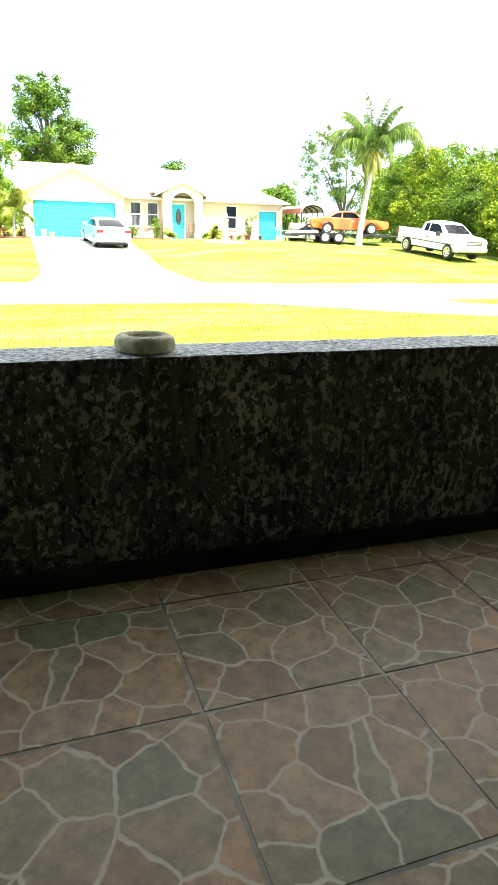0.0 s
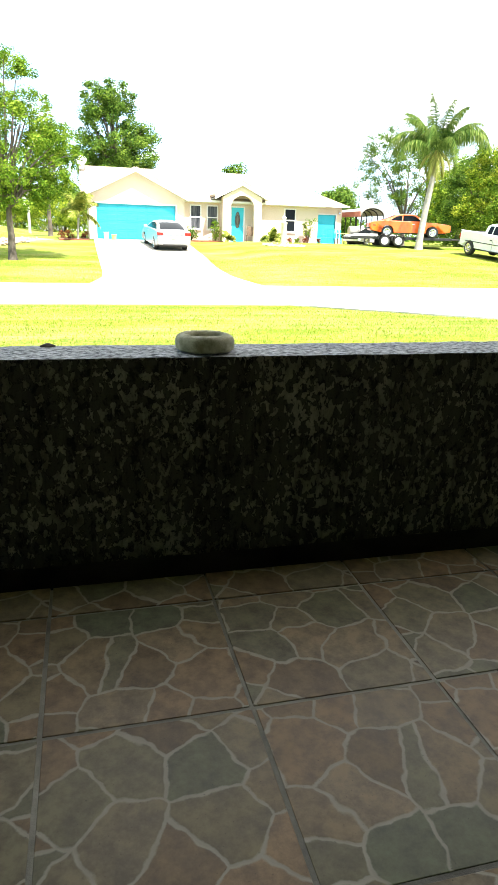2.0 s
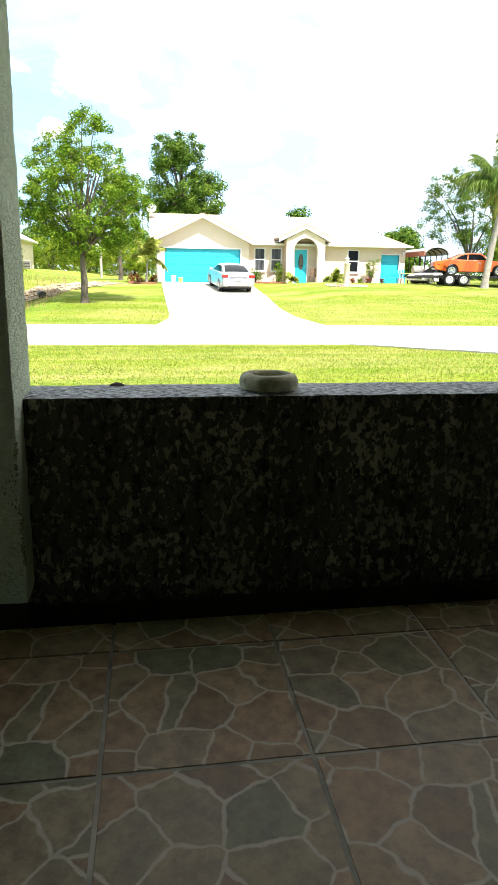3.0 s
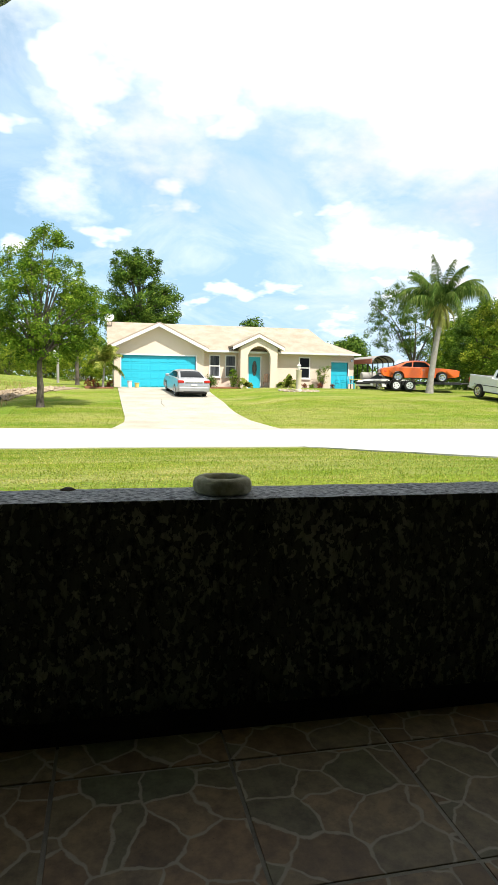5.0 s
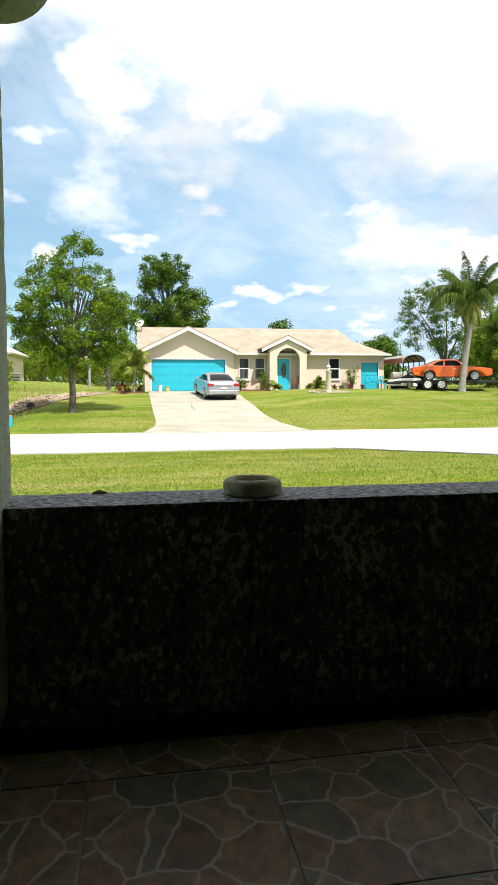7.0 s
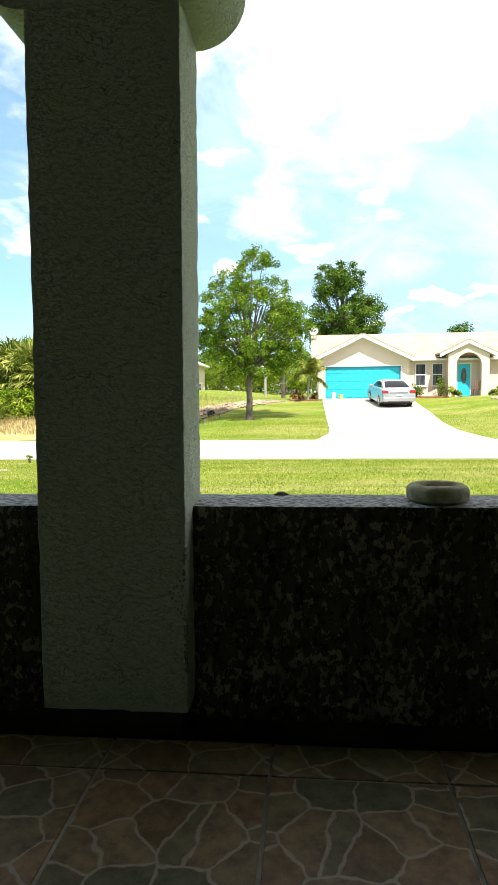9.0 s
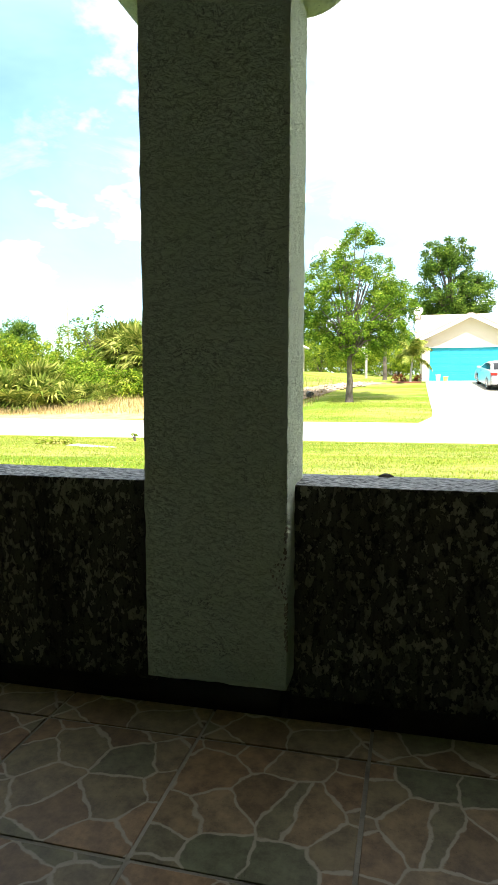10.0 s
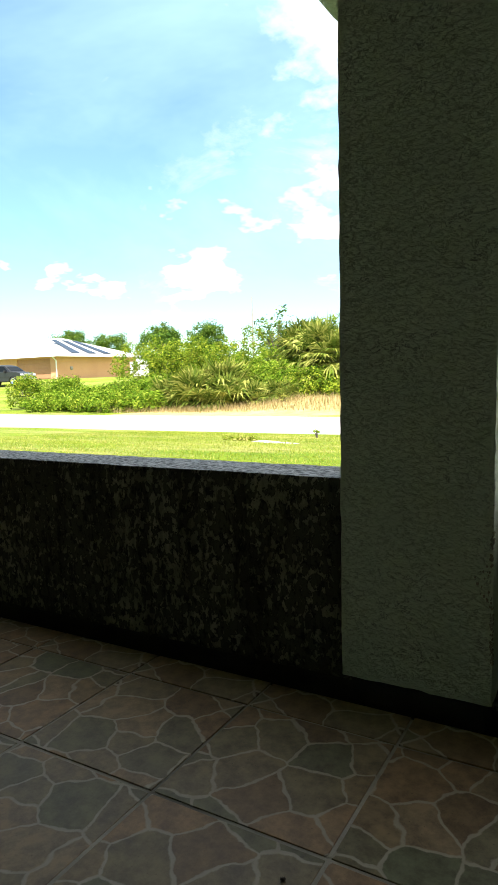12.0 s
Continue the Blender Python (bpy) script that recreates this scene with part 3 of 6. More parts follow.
gv, gf = sheet("ground", gx, gy, 0.0)
ground = tagged(new("ground", raw_mesh("ground", gv, gf, LAWN)), "sunlit mown lawn with straw-coloured patches", "lawn", "", "structure")

rx = np.r_[np.arange(-300, -60, 20), np.arange(-60, 45, 1.0), np.arange(60, 300, 20)]
road = tagged(new("road", paved("road", np.stack([rx, np.full(len(rx), 23.4)], 1), np.stack([rx, 16.85 + 0.08 * np.sin(rx * 0.9) + 0.7 * step(10.5, 12.5, rx)], 1), 260, 9, 0.03, ROAD)),
              "pale sun-bleached residential road", "road", "", "structure")
drive = tagged(new("driveway", paved("driveway", [(0.75, 41.95), (0.8, 27), (0.72, 25.2), (0.1, 23.0)], [(6.3, 41.95), (6.1, 33), (5.85, 29), (5.9, 26), (6.6, 23.0)], 40, 9, 0.035, CONCRETE)),
               "pale concrete driveway with stains and a crack", "driveway", "", "structure")
own = tagged(new("driveway_curved", paved("driveway_curved", [(5.2, 17.0), (5.9, 16.1), (6.3, 14.1), (7.0, 12.5), (7.7, 11.5), (8.5, 10.7), (9.1, 9.9), (12, 5)], [(12.5, 17.6), (12.15, 16.7), (11.6, 15.3), (11.42, 14.5), (11.55, 13.8), (12.0, 13.3), (13.0, 12.4), (18, 8)], 30, 6, 0.035, ROAD)),
             "pale concrete drive curving off the road", "driveway", "", "structure")
crack = Build()
cy = 31.0
pts = [(2.75 + 0.05 * math.sin(k * 1.3) + 0.02 * k, cy + 0.5 * k) for k in range(8)]
crack.tube([(x, y, land_z(x, y) + 0.035) for x, y in pts], [0.012] * 8, 5)
part("crack", crack, BLACK_METAL, drive, "dark crack in the concrete")

# ---- the porch ----
T = 0.41
TX, TY = 0.33, 1.36
floor = tagged(new("floor", rough_box("floor", -4.4, 3.4, -2.2, 1.495, -0.25, -0.002, 0.8, 0.0, 1, 1)), "porch floor of flagstone-print ceramic tiles", "floor", "", "structure")
floor.data.materials.append(GROUT)
tile_b = Build().box(-T / 2 + 0.0045, T / 2 - 0.0045, -T / 2 + 0.0045, T / 2 - 0.0045, -0.012, 0.0, 0.0015)
tile_me = tile_b.mesh("tile")
tile_me.materials.append(TILE)
cut_me = Build().box(-T / 2 + 0.0035, T / 2 - 0.0035, -T / 2 + 0.0035, -T / 2 + 0.138, -0.012, 0.0, 0.0015).mesh("cut_tile")
cut_me.materials.append(TILE)
# trench added where the floor by the wall lies in deep shade
channel = tagged(new("shade_trench", rough_box("shade_trench", -4.4, 3.4, 1.495, 1.93, -0.25, -0.17, 0.4, 0.0, 5, 8)), "added trench with the shade along the wall foot in its colour", "drain", "", "structure")
channel.data.materials.append(SHADE_DARK)
tile_rng = random.Random(4)
TILE_SPOTS = [(i, j) for i in range(-11, 8) for j in range(-8, 2)]
for i, j in TILE_SPOTS:
    x, y = TX + (i + 0.5) * T, TY + (j - 0.5) * T
    if x - T / 2 < -4.4 or x + T / 2 > 3.4 or y + T / 2 > 1.93:
        continue
    tl = new("tile", cut_me if j == 1 else tile_me)
    tl.parent = floor
    tl.matrix_basis = pose(x + tile_rng.uniform(-0.001, 0.001), y, tile_rng.uniform(-0.001, 0.0005), 0, 0, 0 if j == 1 else 180 * tile_rng.randint(0, 1))

WALL_TOP = 0.577
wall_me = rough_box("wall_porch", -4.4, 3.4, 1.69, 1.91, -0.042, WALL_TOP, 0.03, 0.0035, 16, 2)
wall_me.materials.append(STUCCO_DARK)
wall_me.materials.append(SKYLIT_TOP)
# up-facing faces take the paler colour with sky light painted in
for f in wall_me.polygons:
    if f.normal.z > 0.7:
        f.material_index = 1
wall = tagged(new("wall_porch", wall_me), "low porch wall of dark, streaked, textured stucco", "wall", "", "structure")
# set back and coloured near-black for the shade under the wall
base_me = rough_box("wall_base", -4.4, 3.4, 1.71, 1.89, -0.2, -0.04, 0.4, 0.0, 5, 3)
base_me.materials.append(SHADE_DARK)
tagged(new("wall_base", base_me), "recessed foot of the porch wall, shade put into its colour", "wall base", "", "structure")

PX0, PX1, PY0, PY1 = -0.718, -0.313, 1.58, 1.825
pil_me = rough_box("pillar", PX0, PX1, PY0, PY1, 0.028, 1.9, 0.022, 0.003, 20, 4)
pil_me.materials.append(STUCCO_PILLAR)
for q in pil_me.vertices:
    q.co.x += 0.009 * max(0.0, q.co.z - 0.3)
pillar = tagged(new("pillar", pil_me), "square pillar in worn pale green-grey stucco", "pillar", "", "structure")
# same near-black shade colour under the pillar
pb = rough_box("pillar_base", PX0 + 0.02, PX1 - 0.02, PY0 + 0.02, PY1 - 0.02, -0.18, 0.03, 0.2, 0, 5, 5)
pb.materials.append(SHADE_DARK)
part("pillar_base", pb, SHADE_DARK, pillar, "recessed foot, shade put into its colour")
chip = Build()
chip_rng = random.Random(17)
for k in range(90):
    z = 0.14 + 0.34 * chip_rng.random()
    deep = 0.006 + 0.05 * math.exp(-((z - 0.35) / 0.035) ** 2)
    u, r = deep * chip_rng.random(), chip_rng.uniform(0.0012, 0.0034)
    ring_pts = [(PX1 - u + min(u + 0.003, r * chip_rng.uniform(0.5, 1.3) * math.cos(q * 0.9)), z + 1.4 * r * chip_rng.uniform(0.5, 1.3) * math.sin(q * 0.9)) for q in range(7)]
    chip.prism(ring_pts, PY0 - 0.0018 - 0.00001 * k, PY0 + 0.01)
part("plaster_scar", chip, BROWN_PLASTER, pillar, "brown patch of bare broken plaster")
cap_b = Build()
flare = [(0.145 * math.sin(k * math.pi / 20), 1.83 + 0.14 * (1 - math.cos(k * math.pi / 20))) for k in range(11)]
cap_poly = [(PX0 + 0.004 - u, z) for u, z in flare] + [(PX0 - 0.145, 2.62), (PX1 + 0.145, 2.62)] + [(PX1 - 0.004 + u, z) for u, z in flare[::-1]]
cap_b.prism([(x + 0.015, z + 0.035) for x, z in cap_poly], PY0 - 0.004, PY1 + 0.004)
part("capital", cap_b, STUCCO_PILLAR, pillar, "flared stucco capital", True)

beam = rough_box("beam", -4.4, 3.4, 1.58, 1.87, 2.62, 2.95, 0.2, 0.002, 9, 6)
beam.materials.append(STUCCO_PILLAR)
tagged(new("beam", beam), "stucco beam above the porch opening", "beam", "", "structure")
# out of view, added to close off the porch; dark to limit bounce
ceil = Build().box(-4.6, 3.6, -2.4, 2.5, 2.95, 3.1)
solid("ceiling", ceil, STUCCO_DIM, "unseen dark porch ceiling that keeps bounced light low", "ceiling")
# unseen walls: back one a pale reflector for the pillar, sides dark
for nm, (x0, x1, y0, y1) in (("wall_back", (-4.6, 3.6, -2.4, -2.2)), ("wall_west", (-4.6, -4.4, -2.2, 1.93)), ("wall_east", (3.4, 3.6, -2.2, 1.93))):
    solid(nm, Build().box(x0, x1, y0, y1, -0.25, 2.95), STUCCO_BOUNCE if nm == "wall_back" else STUCCO_DIM, "unseen stucco wall added to close the porch and set its bounced light", "wall")
roof_own = Build().slab((-9, 2.6, 3.16), (9, 2.6, 3.16), (9, -5, 5.0), (-9, -5, 5.0), 0.14)
solid("roof_own", roof_own, SHINGLE, "shingle roof over the porch", "roof")

ring = thing("concrete_ring", (0.379, 1.79, WALL_TOP + 0.002), "weathered lichen-covered concrete ring on the porch wall", "concrete ring")
outer = [(0.040, 0.0), (0.078, 0.0), (0.085, 0.006), (0.087, 0.02), (0.086, 0.034), (0.081, 0.045), (0.071, 0.051), (0.062, 0.052), (0.053, 0.049), (0.047, 0.041), (0.045, 0.03), (0.044, 0.012), (0.0, 0.011)]
rb = Build().lathe(outer, n=48)
rb.v = [(x, y, z * 0.92) for x, y, z in rb.v]
rb.v = [tuple(Vector(q) * (1 + 0.025 * noise.noise(Vector(q) * 30)) if Vector(q).length > 0.03 else q) for q in rb.v]
part("ring", rb, PALE_STONE, ring, "", True)
leafb = Build()
for k in range(6):
    a, w = k / 5, 0.010 * math.sin(math.pi * min(0.98, max(0.05, k / 5)))
    x, z = -0.022 + 0.044 * a, 0.001 + 0.004 * math.sin(a * 3)
    leafb.v += [(x, -w, -0.003), (x, 0, 0.45 * w), (x, w, 0.75 * w)]
for k in range(5):
    o = k * 3
    leafb.f += [(o, o + 3, o + 4, o + 1), (o + 1, o + 4, o + 5, o + 2)]
leaf_t = thing("dead_leaf", (-0.07, 1.87, WALL_TOP + 0.004), "small curled dead leaf on the wall top", "leaf", turn=8)
part("blade", leafb, DEAD_LEAF, leaf_t)

# ---- the house across the road ----
HB = 0.42


def house_window(parent, x0, x1, z0, z1, y, glass, note):
    """A sash window, its panes set back in a white frame."""
    fr = Build()
    t = 0.07
    fr.box(x0, x0 + t, y - 0.05, y + 0.03, z0, z1).box(x1 - t, x1, y - 0.05, y + 0.03, z0, z1)
    fr.box(x0 + t, x1 - t, y - 0.05, y + 0.03, z1 - t, z1).box(x0 + t, x1 - t, y - 0.05, y + 0.03, z0, z0 + t)
    w = part("window", fr, WHITE_TRIM, parent, "white sash window with dark glass")
    zm = (z0 + z1) / 2
    part("sash_rail", Build().box(x0 + t, x1 - t, y - 0.04, y + 0.02, zm - 0.035, zm + 0.035), WHITE_TRIM, w)
    for a, b in ((z0 + t, zm - 0.035), (zm + 0.035, z1 - t)):
        part("pane", Build().box(x0 + t, x1 - t, y - 0.012, y - 0.004, a, b), glass, w, note)
    part("sill", Build().box(x0 - 0.04, x1 + 0.04, y - 0.09, y + 0.0, z0 - 0.06, z0 - 0.002), WHITE_TRIM, w)
    return w


def gable_roof(parent, x0, x1, ze, zr, y0, y1, name="gable_roof"):
    xm, b = (x0 + x1) / 2, Build()
    b.slab((x0, y0, ze), (xm, y0, zr), (xm, y1, zr), (x0, y1, ze), -0.12)
    b.slab((xm, y0, zr), (x1, y0, ze), (x1, y1, ze), (xm, y1, zr), -0.12)
    r = part(name, b, SHINGLE, parent, "tan shingle roof")
    u = Build()
    u.slab((x0, y0, ze - 0.125), (xm, y0, zr - 0.125), (xm, y1, zr - 0.125), (x0, y1, ze - 0.125), -0.02)
    u.slab((xm, y0, zr - 0.125), (x1, y0, ze - 0.125), (x1, y1, ze - 0.125), (xm, y1, zr - 0.125), -0.02)
    part("soffit", u, WHITE_TRIM, r, "white soffit boards")
    for a, c in (((x0, ze), (xm, zr)), ((xm, zr), (x1, ze))):
        f = Build()
        f.prism([(a[0], a[1] - 0.17), (c[0], c[1] - 0.17), (c[0], c[1] + 0.03), (a[0], a[1] + 0.03)], y0 - 0.035, y0 - 0.003)
        part("fascia", f, WHITE_TRIM, r, "white fascia board")
    return r


house = thing("house", (0, 0, 0), "single-storey beige stucco house with turquoise doors", "house")
# the garage
gw = Build()
gw.box(0.55, 0.99, 42, 42.2, HB - 0.4, 2.95).box(5.78, 6.33, 42, 42.2, HB - 0.4, 2.95).box(0.99, 5.78, 42, 42.2, 2.5, 2.95)
gw.prism([(0.55, 2.95), (6.33, 2.95), (3.3, 4.42)], 42, 42.2)
gw.box(0.55, 0.75, 42.2, 52, HB - 0.4, 2.95).box(6.13, 6.33, 42.2, 43.5, HB - 0.4, 2.95)
part("wall", gw, HOUSE_WALL, house, "beige stucco garage front")
gd = part("garage_door", Build().box(0.99, 5.78, 42.11, 42.17, HB, 2.5), TURQUOISE, house, "turquoise panelled garage door")
pm = Build().box(-0.235, 0.235, -0.004, 0.012, -0.16, 0.16, 0.003).mesh("panel")
pm.materials.append(TURQUOISE)
for r in range(4):
    part("seam", Build().box(0.99, 5.78, 42.104, 42.108, HB + 0.52 * (r + 1) - 0.006, HB + 0.52 * (r + 1) + 0.002), TURQUOISE, gd) if r < 3 else None
    for c in range(8):
        q = new("panel", pm)
        q.parent = gd
        q.matrix_basis = pose(0.99 + (c + 0.5) * 4.79 / 8, 42.1, HB + 0.26 + 0.52 * r)
trim = Build().box(0.91, 0.99, 41.97, 42.1, HB, 2.58).box(5.78, 5.86, 41.97, 42.1, HB, 2.58).box(0.99, 5.78, 41.97, 42.1, 2.5, 2.58)
part("door_trim", trim, WHITE_TRIM, house)
# the living rooms
mw = Build().box(6.33, 15.66, 43.5, 43.7, HB - 0.5, 2.95).box(15.46, 15.66, 43.7, 52, HB - 0.5, 2.95).box(0.75, 15.46, 51.8, 52, HB - 0.5, 2.95)
part("wall", mw, HOUSE_WALL, house, "beige stucco front wall")
for x0, x1 in ((6.9, 7.65), (8.0, 8.75)):
    house_window(house, x0, x1, 1.2, 2.7, 43.5, DRAPED, "window glass with grey drapes behind")
house_window(house, 13.25, 14.08, 1.2, 2.7, 43.5, GLASS, "dark window glass")
# the arched entry
ew = Build()
arch = [(9.35, HB - 0.4), (9.35, 2.52)] + [(10.14 - 0.79 * math.cos(a), 2.52 + 0.79 * math.sin(a)) for a in [math.pi * k / 16 for k in range(1, 16)]] + [(10.93, 2.52), (10.93, HB - 0.4)]
poly = [(8.85, HB - 0.4)] + [(8.85, 3.2), (10.13, 3.95), (11.41, 3.2)] + [(11.41, HB - 0.4)] + arch[::-1]
ew.prism(poly, 42.4, 42.75)
ew.box(8.85, 9.05, 42.75, 43.5, HB - 0.4, 3.2).box(11.21, 11.41, 42.75, 43.5, HB - 0.4, 3.2).box(9.05, 11.21, 42.75, 43.5, 3.32, 3.42).box(9.05, 11.21, 43.46, 43.5, 2.8, 3.32)
part("entry_arch", ew, HOUSE_WALL, house, "arched stucco entry porch")
part("entry_step", Build().box(9.05, 11.21, 42.2, 43.5, HB - 0.2, HB + 0.06, 0.02), CONCRETE, house)
fd = part("front_door", Build().box(9.64, 10.46, 43.44, 43.49, HB + 0.07, 2.62, 0.01), TURQUOISE, house, "turquoise front door with an oval window")
ov = Build()
n = 28
ov.v = [(10.05 + 0.15 * math.cos(k * math.tau / n), 43.425, 1.85 + 0.5 * math.sin(k * math.tau / n)) for k in range(n)] + [(10.05, 43.42, 1.85)]
ov.f = [(k, (k + 1) % n, n) for k in range(n)]
oval = part("oval_window", ov, OVAL_GLASS, fd, "oval leaded window")
od = Build()
for rr in (1.0, 0.62):
    pts = [(10.05 + 0.15 * rr * math.cos(k * math.tau / n), 43.42, 1.85 + 0.5 * rr * math.sin(k * math.tau / n)) for k in range(n + 1)]
    od.tube(pts, [0.014] * (n + 1), 5)
part("leading", od, BLACK_METAL, oval)
part("door_handle", Build().lathe([(0.0, -0.05), (0.03, -0.04), (0.03, 0.0), (0.015, 0.02)], (10.4, 43.42, 1.45), "y", 10), CHROME, fd)
part("door_trim", Build().box(9.56, 9.64, 43.42, 43.5, HB, 2.7).box(10.46, 10.54, 43.42, 43.5, HB, 2.7).box(9.64, 10.46, 43.42, 43.5, 2.62, 2.7), WHITE_TRIM, fd)
# the roofs
mr = Build()
mr.slab((0.1, 43.05, 2.98), (16.1, 43.05, 2.98), (15.3, 48, 5.06), (0.1, 48, 5.06), 0.13)
mr.slab((16.1, 53.0, 2.98), (0.1, 53.0, 2.98), (0.1, 48, 5.06), (15.3, 48, 5.06), 0.13)
mr.slab((16.1, 43.05, 2.98), (16.1, 53.0, 2.98), (15.32, 48, 5.055), (15.3, 47.99, 5.06), 0.13)
part("roof", mr, SHINGLE, house, "tan shingle main roof")
ge = Build()
ge.v = [(0.3, 43.1, 2.95), (0.3, 52.9, 2.95), (0.3, 48, 4.9), (0.5, 43.1, 2.95), (0.5, 52.9, 2.95), (0.5, 48, 4.9)]
ge.f = [(0, 1, 2), (5, 4, 3), (0, 3, 4, 1), (1, 4, 5, 2), (2, 5, 3, 0)]
part("gable_wall", ge, HOUSE_WALL, house)
part("gutter", Build().box(6.5, 16.05, 42.96, 43.05, 2.86, 2.98, 0.02), WHITE_TRIM, house, "white gutter")
part("soffit", Build().box(6.4, 16.0, 43.07, 43.5, 2.84, 2.87), WHITE_TRIM, house)
gable_roof(house, 0.16, 6.53, 2.95, 4.5, 41.52, 47.5)
gable_roof(house, 8.3, 11.85, 3.2, 4.06, 42.25, 45.9, "entry_roof")
# the side wing
ww = Build().box(15.66, 16.72, 46.5, 46.7, HB - 0.4, 3.05).box(18.08, 18.55, 46.5, 46.7, HB - 0.4, 3.05).box(16.72, 18.08, 46.5, 46.7, 2.5, 3.05).box(18.35, 18.55, 46.7, 52, HB - 0.4, 3.05)
part("wing_wall", ww, HOUSE_WALL, house, "beige stucco side wing")
wd = part("wing_door", Build().box(16.72, 18.08, 46.6, 46.66, HB, 2.5), TURQUOISE, house, "small turquoise roller door")
for k in range(4):
    part("slat", Build().box(16.74, 18.06, 46.585, 46.6, HB + 0.06 + k * 0.52, HB + 0.52 + k * 0.52, 0.006), TURQUOISE, wd)
part("door_trim", Build().box(16.64, 16.72, 46.46, 46.6, HB, 2.58).box(18.08, 18.16, 46.46, 46.6, HB, 2.58).box(16.72, 18.08, 46.46, 46.6, 2.5, 2.58), WHITE_TRIM, wd)
wr = Build().slab((15.4, 46.0, 3.12), (18.85, 46.0, 3.12), (17.3, 49, 4.1), (15.4, 49, 4.1), 0.12)
wr.slab((18.85, 46.0, 3.12), (18.85, 52.5, 3.12), (17.3, 49.5, 4.1), (17.3, 49, 4.1), 0.12)
part("wing_roof", wr, SHINGLE, house, "tan shingle wing roof")
part("gutter", Build().box(15.5, 18.9, 45.9, 46.0, 3.0, 3.13, 0.02), WHITE_TRIM, house)
part("wall_light", Build().lathe([(0.02, 0), (0.09, 0.02), (0.07, 0.16), (0.02, 0.2)], (18.34, 46.4, 2.55), "z", 10), CHROME, house)
dish = thing("satellite_dish", (0.35, 47.0, 4.75), "white satellite dish on the roof edge", "satellite dish")
part("bowl", Build().lathe([(0.33, 0.07), (0.3, 0.06), (0.18, 0.02), (0.02, 0.0), (0.02, -0.02), (0.18, -0.005), (0.31, 0.045)], (0, 0, 0), "z", 20), WHITE_TRIM, dish, "", True).matrix_basis = pose(-0.05, -0.05, 0.5, 62, -30, 0)
part("mast", Build().tube([(0.1, 0.1, -0.05), (0.1, 0.1, 0.3), (-0.02, 0.03, 0.47)], [0.025] * 3, 8), GREY_POST, dish)

# ---- vehicles ----
def wheel(parent, x, y, z, r, w, rim_mat, side):
    prof = [(r * 0.62, -w / 2), (r * 0.93, -w / 2), (r, -w * 0.32), (r, w * 0.32), (r * 0.93, w / 2), (r * 0.62, w / 2)]
    t = part("wheel", Build().lathe(prof, (x, y, z), "y", 22), RUBBER, parent, "black tyre", True)
    o = y + side * w * 0.5
    rp = [(r * 0.66, -0.01 * side), (r * 0.66, 0.02 * side), (r * 0.58, 0.026 * side), (r * 0.5, 0.01 * side), (r * 0.22, 0.008 * side), (r * 0.2, 0.03 * side), (0.02, 0.035 * side)]
    part("rim", Build().lathe(rp, (x, o, z), "y", 20), rim_mat, t, "bright wheel rim", True)
    for k in range(5):
        holes = Build()
        a = k * math.tau / 5
        holes.lathe([(r * 0.1, 0.0), (r * 0.08, 0.012 * side)], (x + r * 0.4 * math.cos(a), o + 0.012 * side, z + r * 0.4 * math.sin(a)), "y", 8)
        part("spoke_gap", holes, BLACK_METAL, t)


def body_shell(top, bottom, wheels, half, arch_r, z0):
    """A car body from its side outline, with round wheel openings, drawn out and rounded across its width."""
    out = list(top)
    for wx, wz in sorted(wheels, reverse=True):
        out.append((wx + arch_r, z0))
        out += [(wx + arch_r * math.cos(a), max(z0, wz + arch_r * math.sin(a))) for a in [math.pi * k / 8 for k in range(0, 9)]]
        out.append((wx - arch_r, z0))
    cx = sum(p[0] for p in out) / len(out)
    zc = (min(p[1] for p in top) + max(p[1] for p in top)) / 2
    b, m = Build(), len(out)
    slices = [(-1.0, 0.965), (-0.975, 0.985), (-0.9, 1.0), (-0.45, 1.012), (0.45, 1.012), (0.9, 1.0), (0.975, 0.985), (1.0, 0.965)]
    for s, k in slices:
        b.v += [(cx + (x - cx) * (k if abs(s) > 0.9 else 1.0), s * half, zc + (z - zc) * (k if z > zc else 1.0)) for x, z in out]
    for i in range(len(slices) - 1):
        for k in range(m):
            b.f.append((i * m + k, i * m + (k + 1) % m, (i + 1) * m + (k + 1) % m, (i + 1) * m + k))
    b.f += [tuple(range(m)), tuple((len(slices) - 1) * m + k for k in range(m))[::-1]]
    return b


